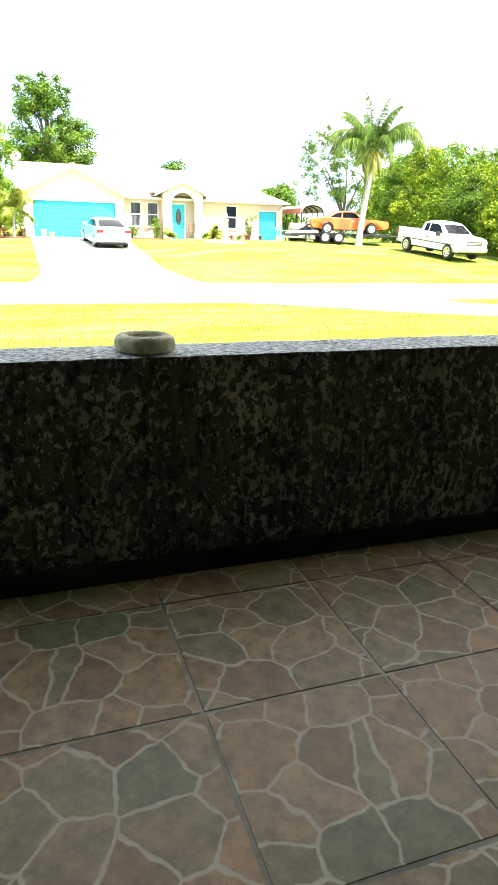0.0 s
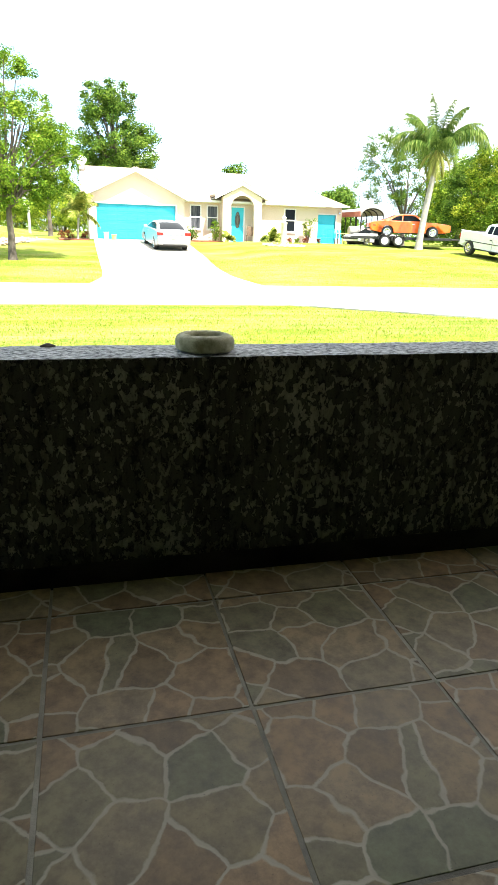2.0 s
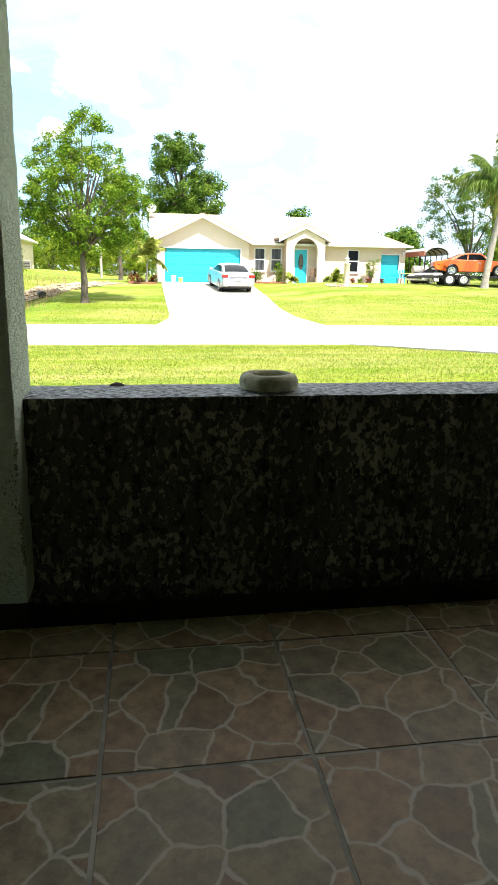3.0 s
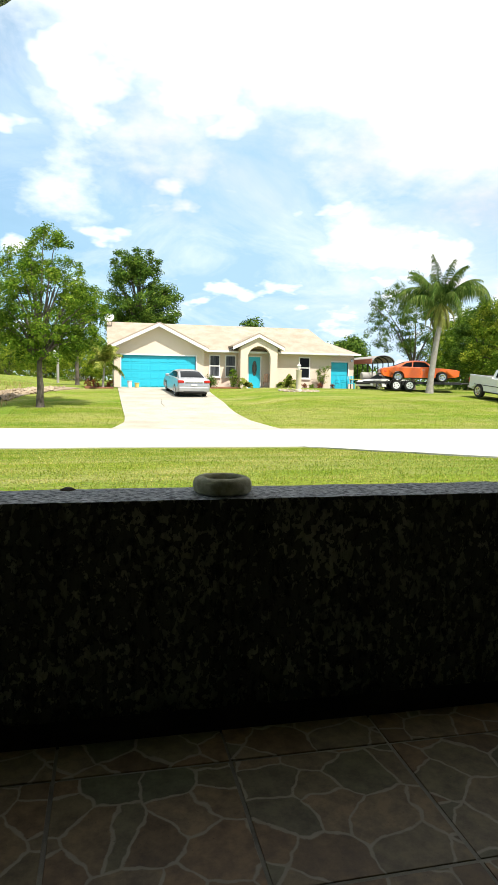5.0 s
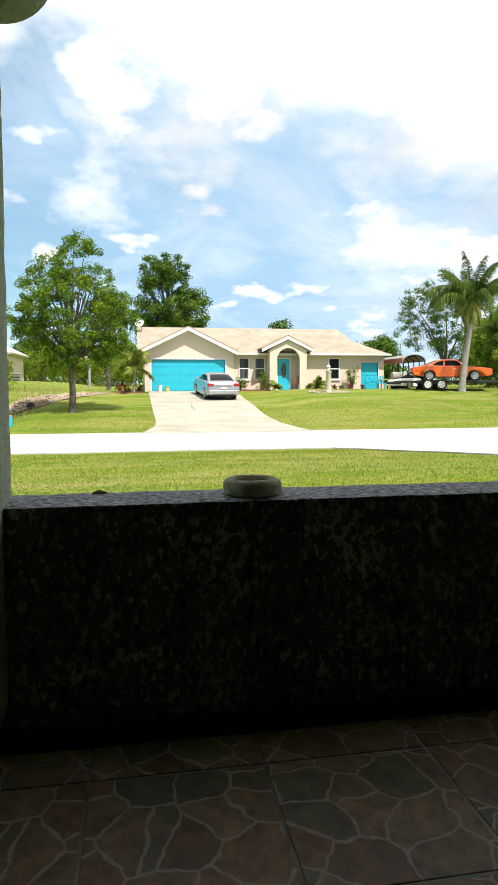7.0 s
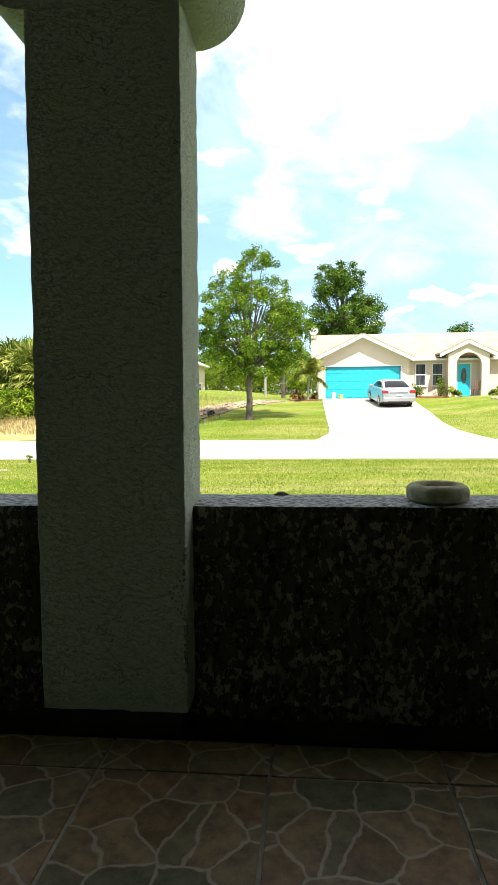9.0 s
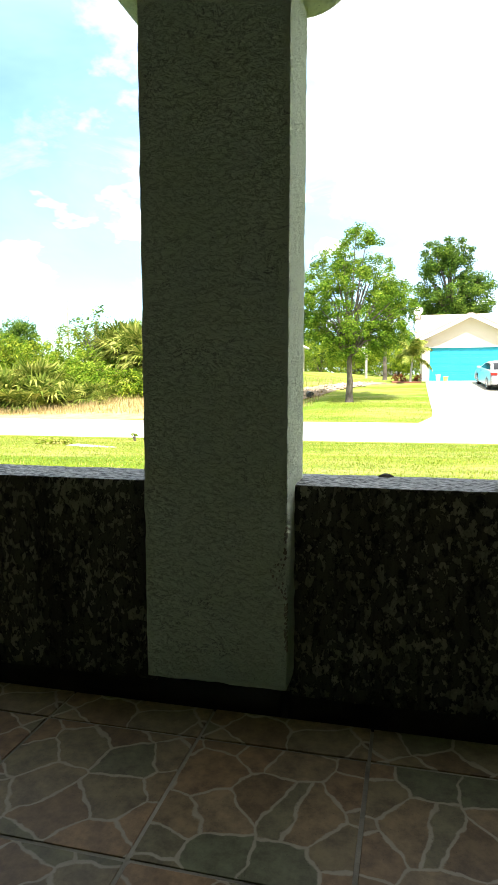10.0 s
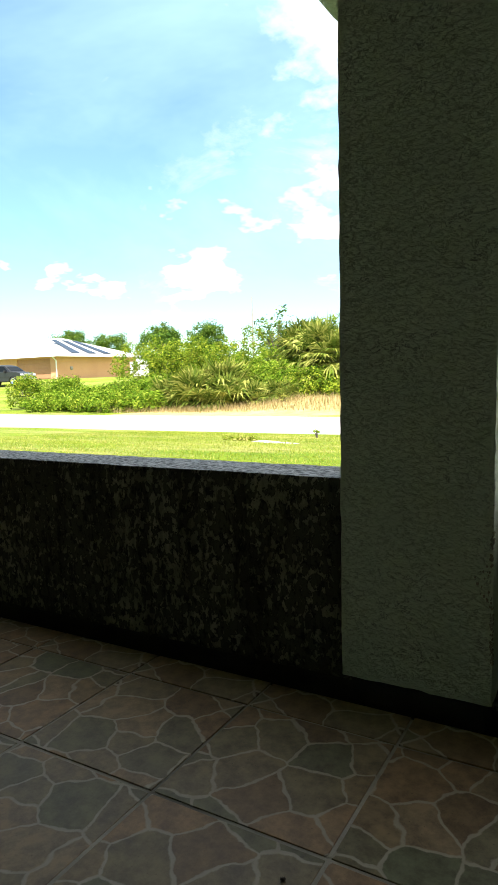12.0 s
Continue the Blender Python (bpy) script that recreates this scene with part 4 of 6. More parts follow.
def cabin(parent, xs, half_low, half_top, z0, z1, paint, splits, name="cabin"):
    """The upper body of a car with its windows. xs: rear foot, rear top, front top, front foot."""
    a, bq, c, d = xs
    bm = bmesh.new()
    low = [(a, -half_low, z0), (d, -half_low, z0), (d, half_low, z0), (a, half_low, z0)]
    top = [(bq, -half_top, z1), (c, -half_top, z1), (c, half_top, z1), (bq, half_top, z1)]
    vs = [bm.verts.new(q) for q in low + top]
    for f in ((0, 1, 5, 4), (1, 2, 6, 5), (2, 3, 7, 6), (3, 0, 4, 7), (4, 5, 6, 7), (3, 2, 1, 0)):
        bm.faces.new([vs[k] for k in f])
    bmesh.ops.bevel(bm, geom=[e for e in bm.edges if max(q.co.z for q in e.verts) > z0 + 0.01], offset=0.07, segments=3, affect="EDGES", profile=0.5)
    me = bpy.data.meshes.new(name)
    bm.to_mesh(me)
    bm.free()
    me.shade_smooth()
    me.set_sharp_from_angle(angle=radians(45))
    cab = part(name, me, paint, parent)
    L, Tp = [Vector(q) for q in low], [Vector(q) for q in top]

    def pane(p, q, r, s, u0, u1, v0, v1, nm):
        def at(u, v):
            return (p * (1 - u) + q * u) * (1 - v) + (s * (1 - u) + r * u) * v
        nrm = (q - p).cross(s - p).normalized()
        e = [at(u0, v0), at(u1, v0), at(u1, v1), at(u0, v1)]
        bb = Build()
        bb.add([tuple(k + nrm * 0.012) for k in e] + [tuple(k - nrm * 0.01) for k in e],
               [(0, 1, 2, 3), (7, 6, 5, 4), (0, 4, 5, 1), (1, 5, 6, 2), (2, 6, 7, 3), (3, 7, 4, 0)])
        part(nm, bb, GLASS, cab, "dark tinted glass")

    pane(L[1], L[2], Tp[2], Tp[1], 0.07, 0.93, 0.06, 0.9, "windshield")
    pane(L[3], L[0], Tp[0], Tp[3], 0.08, 0.92, 0.1, 0.88, "rear_window")
    for u0, u1 in splits:
        pane(L[0], L[1], Tp[1], Tp[0], u0, u1, 0.1, 0.86, "side_window")
        pane(L[2], L[3], Tp[3], Tp[2], 1 - u1, 1 - u0, 0.1, 0.86, "side_window")
    return cab


def greenhouse(parent, curve, half_low, half_top, paint, sides, front, rear):
    """A rounded cabin from its side curve (rear foot, over the roof, to the front foot), with curved end windows and side panes."""
    z0, z1 = min(q[1] for q in curve), max(q[1] for q in curve)
    ext = [curve[0]] + list(curve) + [curve[-1]]
    line = []
    for k in range(1, len(ext) - 2):
        for u in (0, 0.25, 0.5, 0.75):
            a, b, c, d = ext[k - 1:k + 3]
            line.append(tuple(0.5 * (2 * b[i] + (c[i] - a[i]) * u + (2 * a[i] - 5 * b[i] + 4 * c[i] - d[i]) * u * u + (3 * b[i] - a[i] - 3 * c[i] + d[i]) * u ** 3) for i in (0, 1)))
    line.append(tuple(curve[-1]))
    n = len(line)

    def wide(z):
        return half_low + (half_top - half_low) * (z - z0) / (z1 - z0)

    cross = (-1.0, -0.96, -0.85, -0.5, 0.0, 0.5, 0.85, 0.96, 1.0)

    def skin(pts, reach, out):
        rows = []
        for k, (x, z) in enumerate(pts):
            rise = (z - z0) / (z1 - z0)
            for s in cross:
                rows.append((x + out[0], s * reach * wide(z), z + out[1] - 0.07 * rise * abs(s * reach) ** 4))
        return rows

    b, m = Build(), len(cross)
    b.v = skin(line, 1.0, (0, 0))
    b.f = [(k * m + j, k * m + j + 1, (k + 1) * m + j + 1, (k + 1) * m + j) for k in range(n - 1) for j in range(m - 1)]
    b.f += [tuple(k * m for k in range(n)), tuple(k * m + m - 1 for k in range(n))[::-1]]
    cab = part("cabin", b, paint, parent, "", True)
    for nm, (xa, xb), out in (("windshield", front, (0.014, 0.012)), ("rear_window", rear, (-0.014, 0.012))):
        pts = [q for q in line if xa <= q[0] <= xb]
        g = Build()
        g.v = skin(pts, 0.87, out) + skin(pts, 0.87, (-out[0], -0.02))
        o, r = len(pts) * m, len(pts)
        for k in range(r - 1):
            for j in range(m - 1):
                q = k * m + j
                g.f += [(q, q + 1, q + m + 1, q + m), (o + q + m, o + q + m + 1, o + q + 1, o + q)]
            g.f += [(k * m, (k + 1) * m, o + (k + 1) * m, o + k * m), (k * m + m - 1, o + k * m + m - 1, o + (k + 1) * m + m - 1, (k + 1) * m + m - 1)]
        g.f += [tuple(range(m)) + tuple(o + j for j in range(m - 1, -1, -1)), tuple((r - 1) * m + j for j in range(m - 1, -1, -1)) + tuple(o + (r - 1) * m + j for j in range(m))]
        part(nm, g, GLASS, cab, "dark tinted glass")
    for poly in sides:
        for sd in (-1, 1):
            g = Build()
            k = len(poly)
            def at(z):
                return wide(z) - 0.0
            g.v = [(x, sd * (at(z) + 0.012), z - 0.07 * (z - z0) / (z1 - z0)) for x, z in poly] + [(x, sd * (at(z) - 0.02), z - 0.07 * (z - z0) / (z1 - z0)) for x, z in poly]
            g.f = [tuple(range(k)), tuple(range(2 * k - 1, k - 1, -1))] + [(j, j + k, (j + 1) % k + k, (j + 1) % k) for j in range(k)]
            part("side_window", g, GLASS, cab, "dark tinted glass")
    return cab


def underside(parent, x0, x1, half, z0, z1):
    part("underbody", Build().box(x0, x1, -half, half, z0, z1, 0.04), BLACK_METAL, parent)


def tilt_on_land(x, y, turn, reach):
    c, s = math.cos(radians(turn)), math.sin(radians(turn))
    rise = land_z(x + c * reach, y + s * reach) - land_z(x - c * reach, y - s * reach)
    return math.degrees(math.atan2(rise, 2 * reach))


def place(ob, x, y, turn, lift=0.0, reach=1.4):
    z = (land_z(x + reach * math.cos(radians(turn)), y + reach * math.sin(radians(turn))) + land_z(x - reach * math.cos(radians(turn)), y - reach * math.sin(radians(turn)))) / 2
    ob.matrix_basis = pose(x, y, z + lift) @ pose(0, 0, 0, 0, 0, turn) @ pose(0, 0, 0, 0, -tilt_on_land(x, y, turn, reach), 0)


# silver saloon on the driveway, its tail to the road
sedan = thing("car", (0, 0, 0), "silver saloon car parked on the concrete driveway", "car")
top = [(-2.3, 0.35), (-2.36, 0.55), (-2.33, 0.86), (-2.22, 1.02), (-1.6, 1.06), (1.0, 1.0), (1.7, 0.9), (2.2, 0.74), (2.34, 0.5), (2.28, 0.28)]
part("body", body_shell(top, 0.25, [(-1.4, 0.33), (1.38, 0.33)], 0.92, 0.37, 0.24), SILVER, sedan, "", True)
greenhouse(sedan, [(-2.05, 1.02), (-1.55, 1.22), (-1.0, 1.39), (-0.4, 1.46), (0.15, 1.44), (0.6, 1.33), (1.35, 0.98)], 0.84, 0.6, SILVER,
           [[(-1.45, 1.09), (-0.42, 1.06), (-0.42, 1.4), (-0.85, 1.36)], [(-0.36, 1.06), (0.85, 1.05), (0.42, 1.33), (0.1, 1.39), (-0.36, 1.4)]], (0.42, 1.2), (-1.95, -0.98))
underside(sedan, -2.1, 2.1, 0.7, 0.2, 0.6)
for wx in (-1.4, 1.38):
    for sd in (-1, 1):
        wheel(sedan, wx, sd * 0.8, 0.33, 0.33, 0.21, CHROME, sd)
for sd in (-1, 1):
    part("tail_light", Build().box(-2.37, -2.1, sd * 0.74 - 0.17, sd * 0.74 + 0.17, 0.83, 0.98, 0.03), RED_LENS, sedan, "red tail light")
    part("mirror", Build().box(0.62, 0.76, sd * 0.98 - 0.1, sd * 0.98 + 0.1, 0.98, 1.12, 0.03), SILVER, sedan)
    part("headlight", Build().box(1.9, 2.2, sd * 0.7 - 0.15, sd * 0.7 + 0.15, 0.66, 0.78, 0.03), CLEAR_LENS, sedan)
    for hx in (-0.75, 0.2):
        part("door_handle", Build().box(hx, hx + 0.2, sd * 0.925 - 0.015, sd * 0.925 + 0.015, 0.88, 0.92, 0.008), CHROME, sedan)
part("trunk_trim", Build().box(-2.385, -2.34, -0.5, 0.5, 0.86, 0.9, 0.008), CHROME, sedan, "chrome trunk strip")
part("number_plate", Build().box(-2.39, -2.35, -0.17, 0.17, 0.66, 0.78, 0.006), PLATE, sedan)
part("bumper", Build().box(-2.41, -2.2, -0.88, 0.88, 0.34, 0.62, 0.07), SILVER, sedan, "silver rear bumper")
part("bumper_grille", Build().box(-2.42, -2.3, -0.6, 0.6, 0.3, 0.38, 0.02), BLACK_METAL, sedan, "black lower bumper insert")
place(sedan, 4.62, 38.0, 95.0, 0.01)

# trailer with the orange coupe
RX, RY = 20.02, 38.9
GZ = land_z(RX, RY)
RIG = -17.0
trailer = thing("car_trailer", (RX - 0.36 * math.cos(radians(RIG)), RY - 0.25 * math.sin(radians(RIG)), GZ), "black twin-axle car trailer on the lawn", "trailer", turn=RIG)
for sd in (-1, 1):
    part("runner", Build().box(-3.1, 2.9, sd * 0.8 - 0.2, sd * 0.8 + 0.2, 0.46, 0.53, 0.01), BLACK_METAL, trailer, "black steel runner")
    part("ramp", Build().box(-3.5, -3.1, sd * 0.8 - 0.2, sd * 0.8 + 0.2, 0.42, 0.49, 0.01), BLACK_METAL, trailer)
for k in range(7):
    part("crossbar", Build().box(-3.0 + k * 0.95, -2.92 + k * 0.95, -0.6, 0.6, 0.42, 0.5), BLACK_METAL, trailer)
for sd in (-1, 1):
    part("side_rail", Build().box(-3.1, 2.9, sd * 1.02 - 0.02, sd * 1.02 + 0.02, 0.42, 0.58, 0.008), BLACK_METAL, trailer)
    fb = Build()
    for wx in (-1.2, -0.35):
        arc = [(wx + 0.42 * math.cos(math.pi * k / 10), 0.34 + 0.42 * math.sin(math.pi * k / 10)) for k in range(11)]
        inn = [(wx + 0.39 * math.cos(math.pi * k / 10), 0.34 + 0.39 * math.sin(math.pi * k / 10)) for k in range(10, -1, -1)]
        fb.prism(arc + inn, sd * 1.14 - 0.13, sd * 1.14 + 0.13)
    part("fender", fb, BLACK_METAL, trailer, "black trailer fender")
    for wx in (-1.2, -0.35):
        wheel(trailer, wx, sd * 1.14, 0.33, 0.33, 0.2, WHITE_TRIM, sd)
for sd in (-1, 1):
    part("drawbar", Build().tube([(2.9, sd * 0.7, 0.48), (4.1, 0, 0.5)], [0.05, 0.05], 6), BLACK_METAL, trailer)
part("jack", Build().tube([(4.0, 0, 0.0), (4.0, 0, 0.85)], [0.03, 0.03], 8).lathe([(0.1, 0.0), (0.09, 0.03)], (4.0, 0, 0), "z", 10), CHROME, trailer)

coupe = thing("car", (RX, RY, GZ + 0.53), "orange two-door coupe loaded on the trailer", "car", turn=RIG)
top = [(-2.4, 0.42), (-2.52, 0.6), (-2.5, 0.84), (-2.3, 0.93), (-1.7, 0.97), (-0.5, 0.95), (0.7, 0.95), (1.6, 0.9), (2.3, 0.82), (2.48, 0.76), (2.46, 0.42), (2.3, 0.36)]
part("body", body_shell(top, 0.3, [(-1.42, 0.34), (1.38, 0.34)], 0.92, 0.4, 0.3), ORANGE, coupe, "", True)
greenhouse(coupe, [(-2.05, 0.94), (-1.5, 1.12), (-0.95, 1.33), (-0.45, 1.42), (0.1, 1.42), (0.4, 1.36), (0.95, 0.94)], 0.84, 0.6, ORANGE,
           [[(-1.25, 1.03), (-0.55, 1.0), (-0.5, 1.37), (-0.85, 1.31)], [(-0.47, 1.0), (0.68, 1.0), (0.28, 1.34), (0.0, 1.38), (-0.42, 1.38)]], (0.35, 0.9), (-1.95, -0.9))
underside(coupe, -2.2, 2.2, 0.7, 0.26, 0.6)
for wx in (-1.42, 1.38):
    for sd in (-1, 1):
        wheel(coupe, wx, sd * 0.8, 0.34, 0.34, 0.24, CHROME, sd)
part("grille", Build().box(2.44, 2.5, -0.8, 0.8, 0.5, 0.7, 0.02), BLACK_METAL, coupe, "dark front grille")
part("front_bumper", Build().box(2.42, 2.56, -0.85, 0.85, 0.4, 0.5, 0.03), BLACK_METAL, coupe)
part("rear_bumper", Build().box(-2.58, -2.44, -0.85, 0.85, 0.5, 0.6, 0.03), BLACK_METAL, coupe)
for sd in (-1, 1):
    part("tail_light", Build().box(-2.53, -2.46, sd * 0.6 - 0.15, sd * 0.6 + 0.15, 0.66, 0.78, 0.02), RED_LENS, coupe)
    part("headlight", Build().lathe([(0.09, 0.0), (0.08, 0.03), (0.02, 0.04)], (2.48, sd * 0.66, 0.6), "x", 12), CLEAR_LENS, coupe)
    part("side_marker", Build().box(-2.3, -2.12, sd * 0.915 - 0.012, sd * 0.915 + 0.012, 0.68, 0.73), RED_LENS, coupe)
    for dx in (0.0, 0.98):
        part("door_seam", Build().box(dx, dx + 0.012, sd * 0.9 - 0.02, sd * 0.9 + 0.022, 0.42, 0.92), BLACK_METAL, coupe)
    part("door_handle", Build().box(0.08, 0.24, sd * 0.925 - 0.015, sd * 0.925 + 0.015, 0.78, 0.82, 0.008), CHROME, coupe)

# white pickup
def pickup(label, paint, length=1.0):
    t = thing("pickup_truck", (0, 0, 0), label, "truck")
    top = [(-2.95, 0.55), (-3.0, 0.62), (-3.0, 1.28), (-2.9, 1.34), (-0.75, 1.34), (-0.7, 1.28), (1.55, 1.3), (2.5, 1.24), (2.86, 1.14), (2.95, 0.85), (2.93, 0.5), (2.8, 0.46)]
    part("body", body_shell(top, 0.42, [(-1.95, 0.4), (1.95, 0.4)], 0.99, 0.48, 0.46), paint, t, "", True)
    greenhouse(t, [(-0.78, 1.26), (-0.72, 1.7), (-0.55, 1.92), (0.1, 1.97), (0.7, 1.93), (0.98, 1.8), (1.75, 1.26)], 0.93, 0.74, paint,
               [[(-0.5, 1.38), (-0.12, 1.38), (-0.12, 1.86), (-0.45, 1.84)], [(-0.02, 1.38), (1.22, 1.36), (0.85, 1.76), (0.62, 1.86), (-0.02, 1.87)]], (0.92, 1.62), (-0.8, -0.6))
    part("bed_liner", Build().box(-2.86, -0.8, -0.84, 0.84, 1.332, 1.35, 0.006), BLACK_METAL, t, "dark bed liner")
    for sd in (-1, 1):
        part("bed_rail", Build().box(-2.98, -0.78, sd * 0.92 - 0.05, sd * 0.92 + 0.05, 1.34, 1.4, 0.015), paint, t)
        part("mirror", Build().box(1.0, 1.14, sd * 1.1 - 0.12, sd * 1.1 + 0.12, 1.2, 1.42, 0.03), BLACK_METAL, t, "black door mirror")
        part("headlight", Build().box(2.8, 2.95, sd * 0.78 - 0.16, sd * 0.78 + 0.16, 0.88, 1.08, 0.03), CLEAR_LENS, t)
        part("tail_light", Build().box(-3.02, -2.9, sd * 0.9 - 0.08, sd * 0.9 + 0.08, 0.9, 1.2, 0.02), RED_LENS, t)
        part("running_board", Build().box(-0.7, 1.4, sd * 0.98 - 0.1, sd * 0.98 + 0.06, 0.4, 0.46, 0.015), BLACK_METAL, t)
        part("side_strip", Build().box(-2.4, 2.4, sd * 0.995 - 0.01, sd * 0.995 + 0.012, 0.8, 0.84), BLACK_METAL, t)
        part("door_handle", Build().box(-0.05, 0.12, sd * 1.0 - 0.02, sd * 1.0 + 0.02, 1.02, 1.07, 0.008), BLACK_METAL, t)
        for dx in (0.18, 1.38):
            part("door_seam", Build().box(dx, dx + 0.015, sd * 0.985 - 0.01, sd * 0.985 + 0.012, 0.5, 1.18), BLACK_METAL, t)
    part("grille", Build().box(2.88, 2.96, -0.58, 0.58, 0.84, 1.1, 0.02), CHROME, t, "chrome grille")
    for k in range(3):
        part("grille_slot", Build().box(2.955, 2.968, -0.54, 0.54, 0.87 + k * 0.075, 0.905 + k * 0.075), BLACK_METAL, t)
    part("front_bumper", Build().box(2.84, 3.06, -0.97, 0.97, 0.5, 0.72, 0.05), CHROME, t, "chrome bumper")
    part("rear_bumper", Build().box(-3.12, -2.92, -0.95, 0.95, 0.52, 0.66, 0.03), CHROME, t)
    part("underbody", Build().box(-2.8, 2.7, -0.75, 0.75, 0.36, 0.8, 0.04), BLACK_METAL, t)
    for wx in (-1.95, 1.95):
        for sd in (-1, 1):
            wheel(t, wx, sd * 0.87, 0.42, 0.42, 0.27, CHROME, sd)
    return t


TRUCK_TURN = -86.0
white_truck = pickup("white extended-cab pickup truck on the lawn", WHITE_PAINT)
place(white_truck, 22.68, 32.6, TRUCK_TURN, 0.06, 1.9)
white_truck.matrix_basis = white_truck.matrix_basis @ Matrix.Scale(0.95, 4)

# white car beside the carport, its nose towards the trailer
wc = thing("car", (0, 0, 0), "white car with a black nose by the carport", "car")
top = [(-2.2, 0.4), (-2.25, 0.85), (-1.2, 0.92), (0.9, 0.9), (1.9, 0.78), (2.25, 0.62), (2.2, 0.34)]
part("body", body_shell(top, 0.3, [(-1.35, 0.32), (1.35, 0.32)], 0.88, 0.38, 0.28), WHITE_PAINT, wc, "", True)
cabin(wc, (-1.7, -0.9, 0.1, 0.9), 0.78, 0.6, 0.88, 1.3, BLACK_PAINT, ((0.15, 0.45), (0.5, 0.85)))
underside(wc, -2, 2, 0.66, 0.22, 0.5)
part("nose_panel", Build().box(2.0, 2.28, -0.8, 0.8, 0.46, 0.66, 0.04), BLACK_METAL, wc, "black nose panel")
for wx in (-1.35, 1.35):
    for sd in (-1, 1):
        wheel(wc, wx, sd * 0.77, 0.32, 0.32, 0.2, CHROME, sd)
place(wc, 19.95, 44.2, -158)
wc.matrix_basis = wc.matrix_basis @ Matrix.Scale(0.9, 4)

# carport with hooped ribs
carport = thing("carport", (20.2, 47.2, land_z(20.2, 47.2)), "open metal carport with dark hooped ribs", "carport")


def hoop(y):
    return [(-0.85, y, 0), (-0.85, y, 2.0)] + [(-0.85 * math.cos(math.pi * k / 10), y, 2.0 + 0.5 * math.sin(math.pi * k / 10)) for k in range(1, 10)] + [(0.85, y, 2.0), (0.85, y, 0)]


for k in range(6):
    h = hoop(-2.4 + k * 0.96)
    part("rib", Build().tube(h, [0.04] * len(h), 6), BLACK_METAL, carport)
h0, h1 = hoop(-2.5), hoop(2.5)
cs = Build()
m = len(h0) - 2
cs.v = [(x * k, y, z + dz) for k, dz in ((1.04, 0.07), (1.01, 0.045)) for h in (h0, h1) for x, y, z in h[1:-1]]
for o in (0, 2 * m):
    cs.f += [(o + k, o + k + 1, o + k + 1 + m, o + k + m) for k in range(m - 1)]
cs.f += [(k, k + 1, 2 * m + k + 1, 2 * m + k) for k in range(m - 1)] + [(m + k, m + k + 1, 3 * m + k + 1, 3 * m + k) for k in range(m - 1)]
part("roof_sheet", cs, GREY_POST, carport, "weathered grey-green roof sheet")
part("side_panel", Build().box(-0.95, -0.9, -2.4, 2.4, 1.95, 2.3), RUST_ROOF, carport, "faded red side panel")

# black pickup by the peach house
bp = pickup("black pickup truck outside the peach house", BLACK_PAINT)
place(bp, -51.2, 41.6, 5, 0.02, 1.9)

# small far car
fc = thing("car", (0, 0, 0), "pale car parked far off by the trees", "car")
top = [(-2.2, 0.35), (-2.25, 0.85), (-1.4, 0.98), (1.0, 0.95), (1.9, 0.8), (2.2, 0.6), (2.15, 0.3)]
part("body", body_shell(top, 0.3, [(-1.35, 0.32), (1.35, 0.32)], 0.88, 0.38, 0.26), SILVER, fc, "", True)
cabin(fc, (-1.9, -1.1, 0.2, 1.1), 0.78, 0.6, 0.94, 1.42, SILVER, ((0.12, 0.45), (0.5, 0.85)))
underside(fc, -2, 2, 0.66, 0.22, 0.5)
for wx in (-1.35, 1.35):
    for sd in (-1, 1):
        wheel(fc, wx, sd * 0.77, 0.32, 0.32, 0.2, CHROME, sd)
place(fc, -3.8, 104, 170, -0.1)
fc.matrix_basis = fc.matrix_basis @ Matrix.Scale(0.85, 4)

# ---- the peach house ----
ph = thing("house", (0, 0, 0), "peach stucco house with a white roof and solar panels", "house")
PZ = 1.15
pw = Build().box(-68, -56.4, 47.5, 47.7, PZ - 0.8, 3.5).box(-51.4, -50.5, 47.5, 47.7, PZ - 0.8, 3.5).box(-56.4, -51.4, 47.5, 47.7, 3.25, 3.5)
pw.box(-50.7, -50.5, 47.7, 60, PZ - 0.8, 3.5).box(-68, -50.7, 59.8, 60, PZ - 0.8, 3.5)
part("wall", pw, PEACH, ph, "peach stucco walls")
pgd = part("garage_door", Build().box(-56.4, -51.4, 47.6, 47.66, PZ, 3.25), PEACH_DOOR, ph, "brown-peach garage door")
for k in range(4):
    part("panel", Build().box(-56.3, -51.5, 47.585, 47.6, PZ + 0.05 + 0.515 * k, PZ + 0.5 + 0.515 * k, 0.006), PEACH_DOOR, pgd)
pr = Build()
A, B, C, D = (-69, 46.7, 3.51), (-49.7, 46.7, 3.51), (-49.7, 60.8, 3.51), (-69, 60.8, 3.51)
E1, E2 = (-62, 53.7, 5.8), (-56.2, 53.7, 5.8)
pr.slab(A, B, E2, E1, 0.14)
pr.slab(B, C, (-56.19, 53.71, 5.8), E2, 0.14)
pr.slab(C, D, E1, E2, 0.14)
pr.slab(D, A, E1, (-62, 53.71, 5.8), 0.14)
part("roof", pr, WHITE_ROOF, ph, "white hipped roof")
pg = Build().box(-69, -49.7, 46.6, 46.7, 3.37, 3.53).box(-49.7, -49.6, 46.6, 60.8, 3.37, 3.53)
part("gutter", pg, WHITE_TRIM, ph)
part("downpipe", Build().tube([(-50.4, 46.75, 3.4), (-50.45, 47.2, 3.15), (-50.45, 47.4, 2.95), (-50.45, 47.4, PZ)], [0.07] * 4, 8), WHITE_TRIM, ph, "white downpipe")
